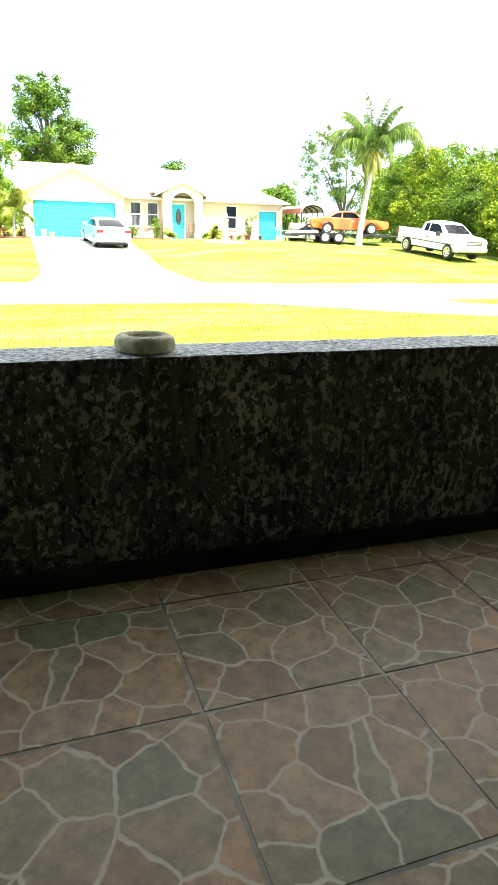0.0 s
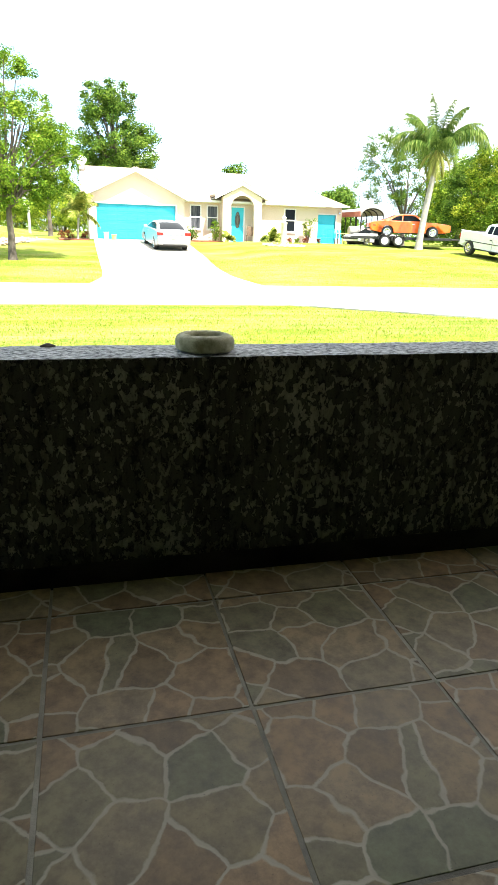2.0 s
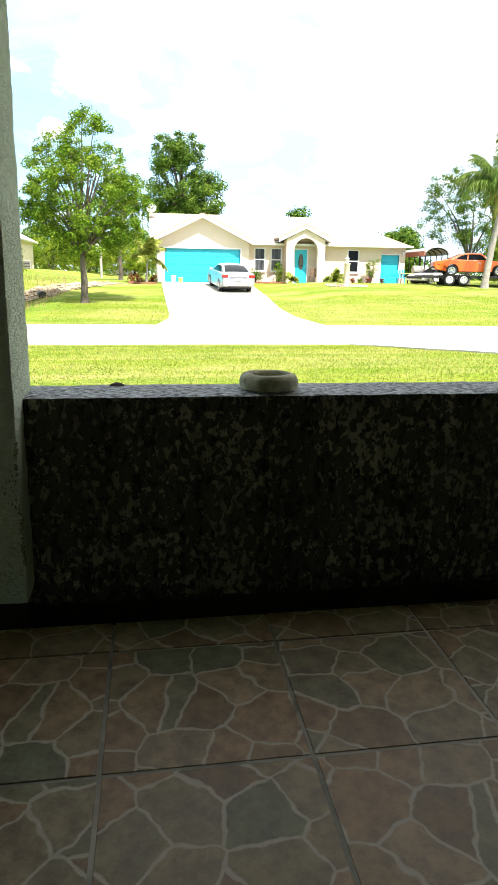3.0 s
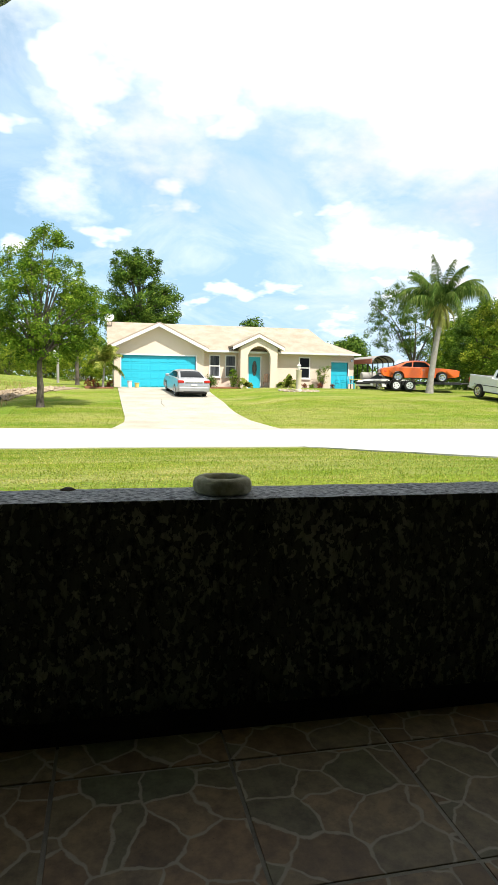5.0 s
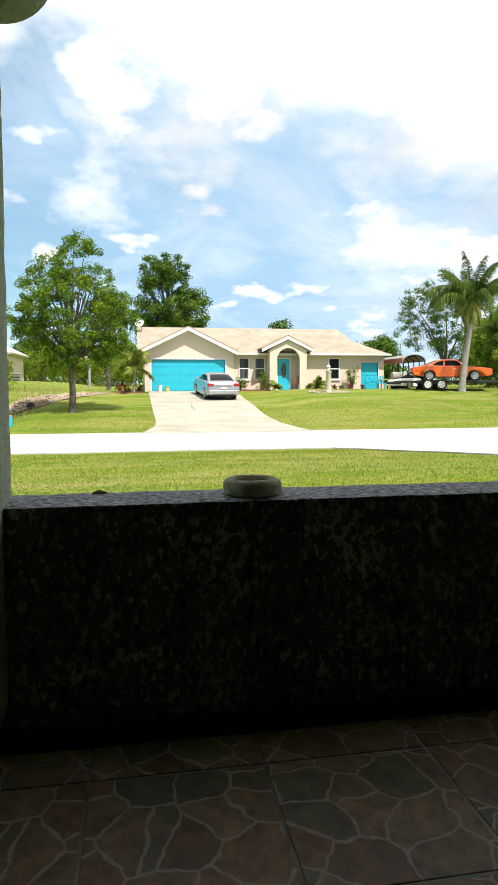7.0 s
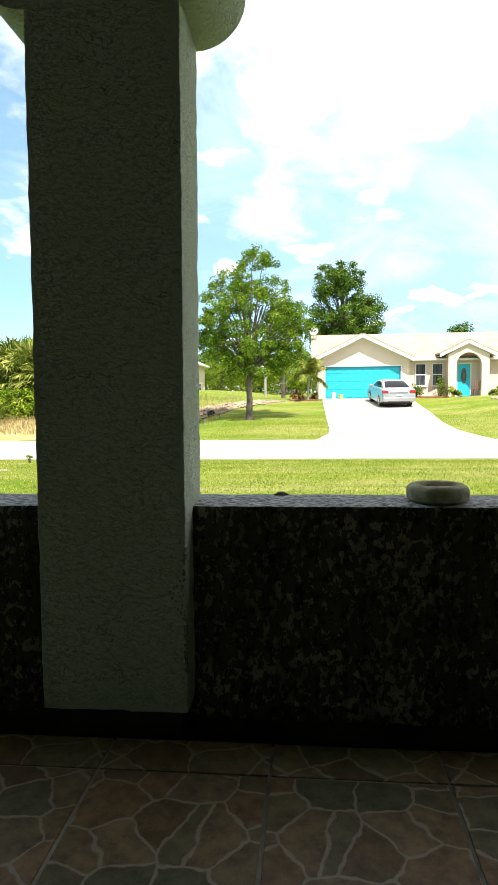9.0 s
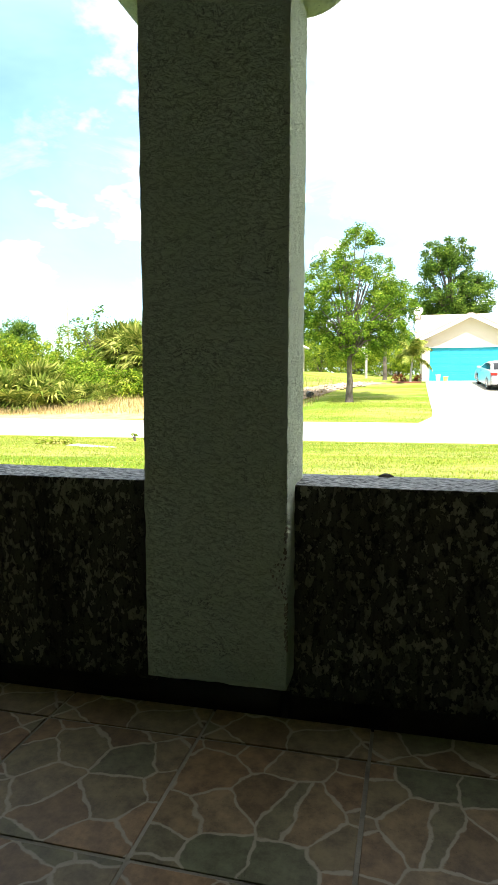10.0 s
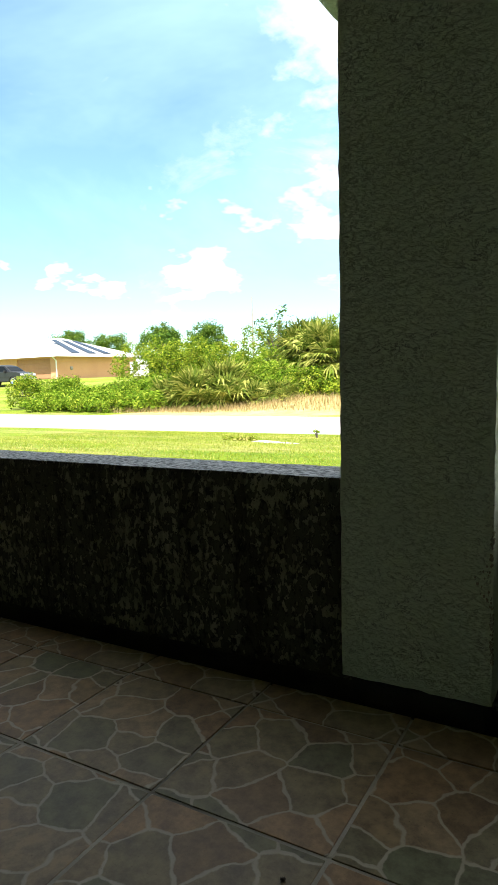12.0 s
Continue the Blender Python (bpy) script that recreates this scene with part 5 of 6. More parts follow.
for k in range(3):
    y0 = 49.3 + k * 2.5

    def on_roof(y, f):
        # a point on the eastern slope, f of the way from the eave to the ridge
        return (-49.75 - f * 6.4, y + f * (53.7 - y) * 0.5, 3.63 + f * 2.27)
    part("solar_panel", Build().slab(on_roof(y0, 0.08), on_roof(y0 + 1.3, 0.08), on_roof(y0 + 1.3, 0.8), on_roof(y0, 0.8), 0.05), SOLAR, ph, "black solar panel")
part("meter_box", Build().lathe([(0.2, 0.0), (0.2, 0.1), (0.12, 0.16)], (-50.5, 49.5, 2.2), "x", 12), GREY_POST, ph)
fence = thing("fence", (0, 0, 0), "white vinyl fence panel beside the peach house", "fence")
for k in range(9):
    part("board", Build().box(-48.9 + k * 0.3, -48.62 + k * 0.3, 57.0, 57.05, 1.1, 2.8 + 0.1 * math.sin(k * 0.4), 0.01), WHITE_TRIM, fence)

# far cream house
ch = thing("house", (0, 0, 0), "cream two-storey house far behind the oak", "house")
part("wall", Build().box(-26, -13.5, 72, 82, 0.2, 4.35), CREAM, ch)
part("roof", Build().slab((-27, 71.4, 4.3), (-12.9, 71.4, 4.3), (-16.3, 77, 6.2), (-23, 77, 6.2), 0.2).slab((-12.9, 71.4, 4.3), (-12.9, 82.6, 4.3), (-16.3, 77.1, 6.2), (-16.3, 77, 6.2), 0.2), WHITE_ROOF, ch)
part("vent", Build().box(-14.7, -14.2, 71.95, 72.0, 2.9, 3.1), GREY_POST, ch)
ac = thing("air_conditioner", (-12.5, 71.5, land_z(-12.5, 71.5)), "grey air conditioner beside the cream house", "air conditioner")
part("case", Build().box(-0.45, 0.45, -0.45, 0.45, 0, 0.9, 0.03), GREY_POST, ac)
for k in range(5):
    part("louvre", Build().box(-0.4, 0.4, -0.47, -0.452, 0.12 + k * 0.15, 0.2 + k * 0.15), BLACK_METAL, ac)

# ---- plants ----
def leaf_mesh(name, centres, sizes, material, rng, flat=0.5, slim=0.5, out=None):
    """Many small folded leaves, one island each, at the centres given; they face outward from their spray where out says how."""
    n = len(centres)
    d = rng.normal(size=(n, 3))
    d[:, 2] *= flat
    if out is None:
        u = rng.normal(size=(n, 3))
    else:
        u = out + np.array([0, 0, 0.45]) + rng.normal(size=(n, 3)) * 0.5
    s = np.cross(d, u)
    s /= np.linalg.norm(s, axis=1)[:, None]
    d /= np.linalg.norm(d, axis=1)[:, None]
    d = d - u * ((d * u).sum(1) / (u * u).sum(1))[:, None]
    d /= np.linalg.norm(d, axis=1)[:, None]
    u = np.cross(s, d)
    L = sizes[:, None]
    v = np.stack([centres - d * L * 0.5, centres + s * L * slim * 0.5 + u * L * 0.1, centres + d * L * 0.5, centres - s * L * slim * 0.5 + u * L * 0.1], 1).reshape(-1, 3)
    i = np.arange(n) * 4
    f = np.concatenate([np.stack([i, i + 1, i + 2], 1), np.stack([i, i + 2, i + 3], 1)])
    return raw_mesh(name, v, f, material)


def in_ball(n, rng):
    """Points in a ball, denser towards its skin."""
    d = rng.normal(size=(n, 3))
    return d / np.linalg.norm(d, axis=1)[:, None] * 1.75 * (rng.random(n) ** 0.4)[:, None]


def crown_spots(lobes, n, rng, shell=0.55):
    """Cluster places in a union of ellipsoids (x, y, z, rx, ry, rz), denser towards the outside."""
    w = np.array([l[3] * l[4] * l[5] for l in lobes]) ** 0.8
    pick = rng.choice(len(lobes), n, p=w / w.sum())
    d = rng.normal(size=(n, 3))
    d /= np.linalg.norm(d, axis=1)[:, None]
    r = shell + (1.05 - shell) * rng.random(n) ** 0.7
    L = np.array(lobes)[pick]
    return L[:, :3] + d * r[:, None] * L[:, 3:]


def tree(name, x, y, label, lobes, clusters, per, leaf, trunk_r, fork_z, material, seed, spread=0.34, category="tree", limbs=16, bark=None, group="", lean=0.0):
    """A tapered trunk, limbs that reach the leaf clusters, and a crown of single leaves. Lobes are relative to the foot."""
    rng = np.random.default_rng(seed)
    t = thing(name, (x, y, land_z(x, y) - 0.05), label, category, group)
    tb = Build()
    tb.lathe([(trunk_r * 1.4, 0.0), (trunk_r * 1.15, 0.12), (trunk_r, 0.4)], n=12)
    pts = [(lean * k * 0.3 + 0.02 * math.sin(k * 1.7 + seed), 0.02 * math.cos(k * 2.1 + seed), 0.3 + (fork_z - 0.3) * k / 5) for k in range(6)]
    tb.tube(pts, [trunk_r * (1 - 0.07 * k) for k in range(6)], 12)
    part("trunk", tb, bark or BARK, t, "rough bark trunk", True)
    spots = crown_spots(lobes, clusters, rng)
    far = spots[rng.choice(clusters, min(limbs, clusters), replace=False)]
    foot = Vector(pts[-1])
    for q in far:
        lb = Build()
        q = Vector(q)
        mid = foot.lerp(q, 0.45) + Vector((0, 0, 0.12 * (q - foot).length))
        lb.tube([tuple(foot), tuple(foot.lerp(mid, 0.5) + Vector(rng.normal(size=3)) * 0.05), tuple(mid), tuple(mid.lerp(q, 0.6) + Vector(rng.normal(size=3)) * 0.08), tuple(q)],
                [trunk_r * 0.45, trunk_r * 0.36, trunk_r * 0.24, trunk_r * 0.13, trunk_r * 0.05], 6)
        part("limb", lb, bark or BARK, t, "", True)
    off = in_ball(clusters * per, rng) * np.repeat(rng.uniform(0.6, 1.35, clusters), per)[:, None]
    c = np.repeat(spots, per, axis=0) + off * spread * np.array([1.1, 1.1, 0.8])
    part("crown", leaf_mesh("crown", c, leaf * rng.uniform(0.6, 1.35, len(c)), material, rng, out=off), material, t, "uneven crown of small leaves")
    return t


tree("oak_tree", -2.93, 31, "young oak with an open green crown on the lawn",
     [(0.1, 0, 4.7, 2.5, 2.4, 2.2), (-1.1, 0, 4.1, 1.5, 1.6, 1.3), (1.5, 0, 4.3, 1.4, 1.6, 1.6), (0.5, 0, 6.6, 1.4, 1.4, 1.7), (-0.7, 0, 6.2, 1.1, 1.2, 1.2), (0.6, 0, 3.2, 1.4, 1.4, 0.9), (0, 0, 2.6, 1.6, 1.5, 0.8), (0.25, 0, 7.4, 0.8, 0.8, 1.1), (1.3, 0, 6.6, 0.7, 0.7, 1.1), (-1.5, 0, 5.6, 0.8, 0.8, 1.0), (-2.3, 0, 4.4, 0.7, 0.7, 0.7), (2.5, 0, 4.9, 0.8, 0.9, 1.0), (-1.9, 0, 3.5, 0.9, 0.9, 0.7), (2.0, 0, 3.4, 0.9, 0.9, 0.7)],
     430, 100, 0.115, 0.17, 2.2, LEAF_OAK, 11, 0.18, limbs=44)
tree("broad_tree", 3.2, 60, "tall dark-leaved tree behind the house roof",
     [(-0.4, 0, 8.2, 2.7, 2.4, 3.4), (1.9, 0, 7.0, 1.8, 2.2, 2.4), (-0.4, 0, 10.8, 2.0, 1.9, 1.6), (-1.9, 0, 6.2, 1.5, 2, 2.2), (0.2, 0, 5.2, 2.4, 2.0, 1.5)],
     290, 160, 0.2, 0.32, 4.5, LEAF_DARK, 12, 0.36, limbs=30)
tree("broad_tree", -1.9, 46, "small broadleaf tree beside the garage",
     [(0, 0, 4.4, 1.5, 1.5, 1.6), (0.4, 0, 5.6, 1.0, 1.0, 0.9)], 90, 55, 0.17, 0.14, 2.6, LEAF_OAK, 13, 0.28)
tree("pine_tree", 24.3, 48, "thin-crowned tree behind the carport",
     [(-2.0, 0, 6.2, 2.0, 1.6, 1.8), (0.5, 0, 5.4, 2.2, 1.8, 1.7), (-0.6, 0, 8.0, 1.6, 1.3, 1.3), (-3.0, 0, 4.4, 1.3, 1.2, 1.0), (1.9, 0, 7.2, 1.0, 1.2, 1.6), (0.6, 0, 3.6, 2.0, 1.6, 0.9), (-1.6, 0, 3.6, 1.4, 1.2, 0.8), (-2.9, 0, 6.6, 0.9, 0.9, 1.2)],
     230, 90, 0.125, 0.2, 1.9, LEAF_DARK, 14, 0.23, limbs=8)
HEDGE = [(35, 60, 8.6), (33, 54.5, 7.4), (31.2, 49, 7.7), (30.0, 44.5, 6.9), (29.0, 40.2, 6.6), (28.2, 36, 6.0), (27.6, 32, 5.6), (28.5, 28, 5.6)]
for k, (x, y, h) in enumerate(HEDGE):
    s = h / 7
    tree("hedge_tree", x, y, "dense overgrown tree draped with vines at the lot edge",
         [(0, 0, 1.8 * s, 2.8, 2.6, 2.0 * s), (0.3, 0, 4.0 * s, 2.6, 2.4, 2.2 * s), (-0.8 + 0.4 * (k % 3), 0, 5.7 * s, 1.7, 1.8, 1.5 * s), (-1.6, -0.4, 2.6 * s, 1.6, 1.7, 1.6 * s)],
         150, 140, 0.17, 0.2, 2.2, (LEAF_HEDGE, LEAF_OAK, LEAF_DARK)[k % 3], 20 + k, 0.33, limbs=9, group="trees along the lot edge")
tree("pine_tree", 33.5, 62, "tall pine above the overgrown trees", [(0, 0, 8.6, 1.3, 1.3, 1.3), (0.9, 0, 9.8, 1.1, 1.1, 1.0), (-0.6, 0, 7, 1.2, 1.2, 1)], 60, 50, 0.2, 0.18, 6, LEAF_DARK, 31, 0.3)
for k, (x, y, h, w) in enumerate([(17.4, 79, 8.0, 1.7), (27.6, 72, 5.6, 2.4), (-30, 93, 6, 4), (-22, 96, 5.2, 4), (-14, 94, 6.2, 4), (-8, 92, 5.4, 4), (-2, 96, 6.0, 4), (4, 95, 5.5, 4), (-72, 92, 9.5, 4.2), (-90, 88, 9, 4), (-84, 92, 8.4, 4), (-62, 92, 9.0, 3.4), (45, 75, 9, 5), (52, 66, 9, 5)]):
    tree("background_tree", x, y, "green tree far behind the houses", [(0, 0, h * 0.55, w, w, h * 0.42), (w * 0.4, 0, h * 0.72, w * 0.6, w * 0.6, h * 0.28)], 190, 60, 0.32, 0.2, h * 0.3, LEAF_DARK, 40 + k, 0.5, limbs=5, group="distant trees")


def feather_palm(name, x, y, label, height, lean, fronds, length, droop, leaflet, trunk_r, seed, base_len=0.9, material=None):
    """A palm with arching feather leaves of many narrow leaflets."""
    rng = np.random.default_rng(seed)
    t = thing(name, (x, y, land_z(x, y) - 0.03), label, "palm tree")
    pts = [(lean * (k / 8) ** 1.4, 0, height * k / 8) for k in range(9)]
    tb = Build()
    rr = [trunk_r * (1.25 if k == 0 else 1.0 - 0.035 * k) for k in range(9)]
    tb.tube(pts, rr, 14)
    trunk = part("trunk", tb, PALM_BARK, t, "smooth pale grey palm trunk", True)
    scars = Build()
    for k in range(int(height / 0.16)):
        z = 0.2 + k * 0.16
        if z < height - 0.2:
            q = lean * (z / height) ** 1.4
            scars.lathe([(trunk_r * 0.9, -0.01), (trunk_r * 1.004, 0), (trunk_r * 0.9, 0.01)], (q, 0, z), "z", 12)
    part("leaf_scars", scars, PALM_BARK, trunk)
    part("crownshaft", Build().tube([(lean, 0, height - 0.1), (lean * 1.02, 0, height + base_len * 0.5), (lean * 1.03, 0, height + base_len)], [trunk_r * 0.95, trunk_r * 0.85, trunk_r * 0.4], 10), PALM_BASE, t, "green crownshaft", True)
    V, F = [], []
    for k in range(fronds):
        az = k * 2.39996 + rng.uniform(-0.2, 0.2)
        rise = rng.uniform(0.45, 1.45) if k % 7 else rng.uniform(-0.3, 0.3)
        ll = length * rng.uniform(0.8, 1.1)
        p = np.array([lean * 1.03, 0, height + base_len * 0.8])
        d = np.array([math.cos(az) * math.cos(rise), math.sin(az) * math.cos(rise), math.sin(rise)])
        spine, n = [p], 26
        for s in range(n):
            d = d + np.array([0, 0, -droop * (0.4 + s / n) / n * 2.4])
            d = d / np.linalg.norm(d)
            p = p + d * ll / n
            spine.append(p)
        sp = np.array(spine)
        side = np.array([-math.sin(az), math.cos(az), 0])
        for s in range(n):
            o = len(V)
            w = 0.022 * (1 - s / n) + 0.006
            V += [sp[s] - side * w, sp[s] + side * w, sp[s + 1] + side * w * 0.9, sp[s + 1] - side * w * 0.9]
            F.append((o, o + 1, o + 2, o + 3))
            if s < 2:
                continue
            al = sp[s + 1] - sp[s]
            al = al / np.linalg.norm(al)
            tl = leaflet * (0.45 + 0.75 * math.sin(math.pi * min(1, (s + 2) / n)))
            for sg in (-1, 1):
                for rep in range(2):
                    q = sp[s] + al * ll / n * rep * 0.5
                    dv = side * sg * rng.uniform(0.5, 1.0) + al * 0.7 + np.array([0, 0, rng.uniform(-0.5, 0.25)])
                    dv = dv / np.linalg.norm(dv)
                    q1 = q + dv * tl * 0.55
                    q2 = q1 + (dv + np.array([0, 0, -0.9])) * tl * 0.42
                    o = len(V)
                    ww = al * 0.03
                    V += [q - ww, q + ww, q1 + ww, q1 - ww, q2]
                    F += [(o, o + 1, o + 2, o + 3), (o + 3, o + 2, o + 4)]
    me = bpy.data.meshes.new("frond_crown")
    me.from_pydata([tuple(q) for q in V], [], F)
    me.materials.append(material or LEAF_PALM)
    part("frond_crown", me, LEAF_PALM, t, "drooping feather fronds")
    return t


def queen_palm(x, y, label, height, lean, trunk_r, seed):
    """A palm whose stiff upper fronds stand, whose side fronds arch over with leaflets hanging like a curtain, and whose old ones hang dry."""
    rng = np.random.default_rng(seed)
    t = thing("queen_palm", (x, y, land_z(x, y) - 0.03), label, "palm tree")
    pts = [(lean * (k / 8) ** 1.4, 0, height * k / 8) for k in range(9)]
    trunk = part("trunk", Build().tube(pts, [trunk_r * (1.3 if k == 0 else 1.02 - 0.03 * k) for k in range(9)], 16), PALM_BARK, t, "smooth pale grey palm trunk", True)
    scars = Build()
    for k in range(int(height / 0.16) - 1):
        z = 0.2 + k * 0.16
        r = trunk_r * (1.02 - 0.24 * z / height)
        scars.lathe([(r * 0.9, -0.016), (r * 1.012, 0), (r * 0.9, 0.016)], (lean * (z / height) ** 1.4, 0, z), "z", 14)
    part("leaf_scars", scars, PALM_BARK, trunk)
    hub = np.array([lean * 1.05, 0, height + 1.35])
    part("crownshaft", Build().tube([(lean, 0, height - 0.15), (lean * 1.03, 0, height + 0.7), tuple(hub)], [trunk_r * 0.85, trunk_r * 0.8, trunk_r * 0.3], 10), PALM_BASE, t, "green crownshaft", True)

    def frond(az, rise, ll, sag, leaflet, hang, material, label):
        V, F, n = [], [], 30
        d = np.array([math.cos(az) * math.cos(rise), math.sin(az) * math.cos(rise), math.sin(rise)])
        sp = [hub + np.array([math.cos(az), math.sin(az), 0]) * 0.06]
        for k in range(n):
            d = d + np.array([0, 0, -sag * (0.2 + 1.6 * k / n) / n])
            d = d / np.linalg.norm(d)
            sp.append(sp[-1] + d * ll / n)
        side = np.array([-math.sin(az), math.cos(az), 0])
        for k in range(n):
            o, w = len(V), 0.03 * (1 - k / n) + 0.008
            V += [sp[k] - side * w, sp[k] + side * w, sp[k + 1] + side * w * 0.9, sp[k + 1] - side * w * 0.9]
            F.append((o, o + 1, o + 2, o + 3))
            if k < 3:
                continue
            al = (sp[k + 1] - sp[k]) / np.linalg.norm(sp[k + 1] - sp[k])
            tl = leaflet * (0.4 + 0.7 * math.sin(math.pi * min(1, (k + 3) / n)))
            for sg in (-1, 1):
                for rep in range(4):
                    q = sp[k] + al * ll / n * rep / 4
                    dv = side * sg * rng.uniform(0.25, 0.8) + al * 0.55 + np.array([0, 0, rng.uniform(-0.3, 0.35) - hang * 0.4])
                    dv = dv / np.linalg.norm(dv)
                    q1 = q + dv * tl * 0.4
                    dn = dv + np.array([0, 0, -0.4 - 1.4 * hang * rng.uniform(0.6, 1.2)])
                    q2 = q1 + dn / np.linalg.norm(dn) * tl * 0.6
                    o, ww = len(V), al * 0.016
                    V += [q - ww, q + ww, q1 + ww, q1 - ww, q2]
                    F += [(o, o + 1, o + 2, o + 3), (o + 3, o + 2, o + 4)]
        me = bpy.data.meshes.new("frond")
        me.from_pydata([tuple(q) for q in V], [], F)
        me.materials.append(material)
        part("frond", me, material, t, label)

    for k in range(10):
        frond(k * 0.63 + rng.uniform(-0.2, 0.2), rng.uniform(0.95, 1.3), rng.uniform(2.9, 3.3), 1.5, 0.7, 1.0, LEAF_PALM, "upright green frond")
    for k in range(11):
        frond(k * 0.571 + rng.uniform(-0.15, 0.15), rng.uniform(0.5, 1.0), rng.uniform(3.7, 4.5), 2.9, 1.15, 1.8, LEAF_PALM, "arching green frond")
    for k in range(9):
        frond(k * 0.7 + 0.3, rng.uniform(-0.9, -0.1), rng.uniform(1.6, 2.2), 3.6, 0.42, 1.0, LEAF_OLD, "yellowed hanging frond")
    return t


queen_palm(20.1, 37.4, "tall queen palm with a leaning grey trunk", 4.3, 0.5, 0.205, 5)
feather_palm("young_palm", -0.15, 40.7, "young palm in a mulch bed by the garage", 1.35, 0.1, 12, 1.6, 0.6, 0.45, 0.07, 6, 0.25, LEAF_FAN)
feather_palm("small_palm", 12.1, 42.2, "small palm against the house wall", 0.12, 0.0, 18, 0.9, 0.75, 0.26, 0.06, 7, 0.1, LEAF_FAN)
feather_palm("small_palm", 9.0, 41.4, "small palm by the entry arch", 0.12, 0.0, 12, 0.65, 0.7, 0.2, 0.05, 8, 0.1, LEAF_FAN)


def shrub(x, y, label, lobes, clusters, per, leaf, material, seed, spread=0.12, name="shrub", group=""):
    rng = np.random.default_rng(seed)
    t = thing(name, (x, y, land_z(x, y) - 0.02), label, "shrub", group)
    spots = crown_spots(lobes, clusters, rng, 0.4)
    sb = Build()
    for q in spots[:: max(1, clusters // 14)]:
        sb.tube([(0.02 * rng.normal(), 0.02 * rng.normal(), 0), (q[0] * 0.4, q[1] * 0.4, q[2] * 0.55), tuple(q)], [0.02, 0.014, 0.005], 5)
    part("stems", sb, BARK, t)
    off = in_ball(clusters * per, rng)
    c = np.repeat(spots, per, axis=0) + off * spread
    c[:, 2] = np.maximum(c[:, 2], 0.03)
    part("leaves", leaf_mesh("leaves", c, leaf * rng.uniform(0.6, 1.3, len(c)), material, rng, out=off), material, t)
    return t


shrub(6.85, 42.6, "rounded dark shrub by the house corner", [(0, 0, 0.42, 0.45, 0.45, 0.38)], 40, 26, 0.09, LEAF_DARK, 61)
shrub(8.45, 42.7, "leafy young shrub below the window", [(0, 0, 0.75, 0.3, 0.3, 0.6)], 30, 22, 0.1, LEAF_BRIGHT, 62)
shrub(14.75, 42.8, "sparse tall plant with reddish leaves by the window", [(0, 0, 1.0, 0.42, 0.3, 0.55), (0.3, 0, 1.4, 0.3, 0.3, 0.3)], 26, 12, 0.15, LEAF_BRIGHT, 63)
for k, x in enumerate((11.55, 12.7, 13.4, 13.95, 14.5, 15.5, 8.95)):
    shrub(x, 42.5 + 0.15 * (k % 2), "low red-leaved croton in the mulch bed", [(0, 0, 0.24, 0.2, 0.2, 0.22)], 10, 20, 0.09, LEAF_RED if k % 3 else LEAF_BRIGHT, 70 + k, 0.07, "croton", "crotons in the mulch bed")
for k, (x, y) in enumerate(((-0.6, 40.9), (0.25, 41.2), (-1.0, 41.3))):
    shrub(x, y, "red-leaved croton in the mulch by the garage", [(0, 0, 0.25, 0.25, 0.25, 0.25)], 12, 20, 0.1, LEAF_RED, 80 + k, 0.08, "croton", "crotons by the garage")


def bed(name, left, right, label, lift=0.06):
    b = tagged(new(name, paved(name, left, right, 14, 6, lift, MULCH)), label, "mulch bed", "", "structure")
    return b


bed("mulch_bed", [(6.5, 43.45), (8.8, 43.45)], [(6.5, 42.1), (8.8, 41.8)], "red mulch bed under the windows")
bed("mulch_bed", [(11.45, 43.45), (15.9, 43.45)], [(11.45, 41.9), (15.9, 42.2)], "red mulch bed along the house front")
bed("mulch_bed", [(-1.3, 41.6), (0.5, 41.6)], [(-1.2, 40.2), (0.5, 40.4)], "red mulch bed beside the garage")
rim_rng = random.Random(3)
stone_me = []
for k in range(4):
    sb = Build().lathe([(0.02, 0.0), (0.11, 0.02), (0.13, 0.07), (0.08, 0.12), (0.01, 0.13)], n=8)
    sb.v = [tuple(Vector(q) + 0.03 * noise.noise_vector(Vector(q) * 9 + Vector((k, 0, 0)))) for q in sb.v]
    me = sb.mesh("edging_stone")
    me.materials.append(CONCRETE)
    stone_me.append(me)
edging = thing("stone_edging", (0, 0, 0), "pale stones edging the bed round the lamp post", "edging")
for k in range(22):
    a = k * math.tau / 22
    x, y = 11.5 + 1.25 * math.cos(a) + rim_rng.uniform(-0.05, 0.05), 37.6 + 0.8 * math.sin(a)
    q = new("stone", stone_me[k % 4])
    q.parent = edging
    q.matrix_basis = pose(x, y, land_z(x, y) - 0.01, 0, 0, rim_rng.uniform(0, 360)) @ Matrix.Scale(0.55, 4)
tagged(new("gravel_bed", paved("gravel_bed", [(10.4, 38.2), (12.6, 38.2)], [(10.4, 37.0), (12.6, 37.0)], 8, 6, 0.03, SOIL)), "sandy bed at the lamp post", "bed", "", "structure")

lamp = thing("lamp_post", (11.4, 37.3, land_z(11.4, 37.3)), "cream round lamp post with a finial", "lamp post")
part("shaft", Build().lathe([(0.2, 0.0), (0.2, 0.08), (0.165, 0.12), (0.16, 1.2), (0.19, 1.24), (0.19, 1.3)], n=18), CREAM_POST, lamp, "", True)
part("lantern", Build().lathe([(0.06, 1.3), (0.09, 1.34), (0.1, 1.5), (0.12, 1.52), (0.13, 1.54), (0.05, 1.64), (0.02, 1.66), (0.035, 1.7), (0.0, 1.78)], n=14), WHITE_TRIM, lamp, "white lantern with a finial", True)


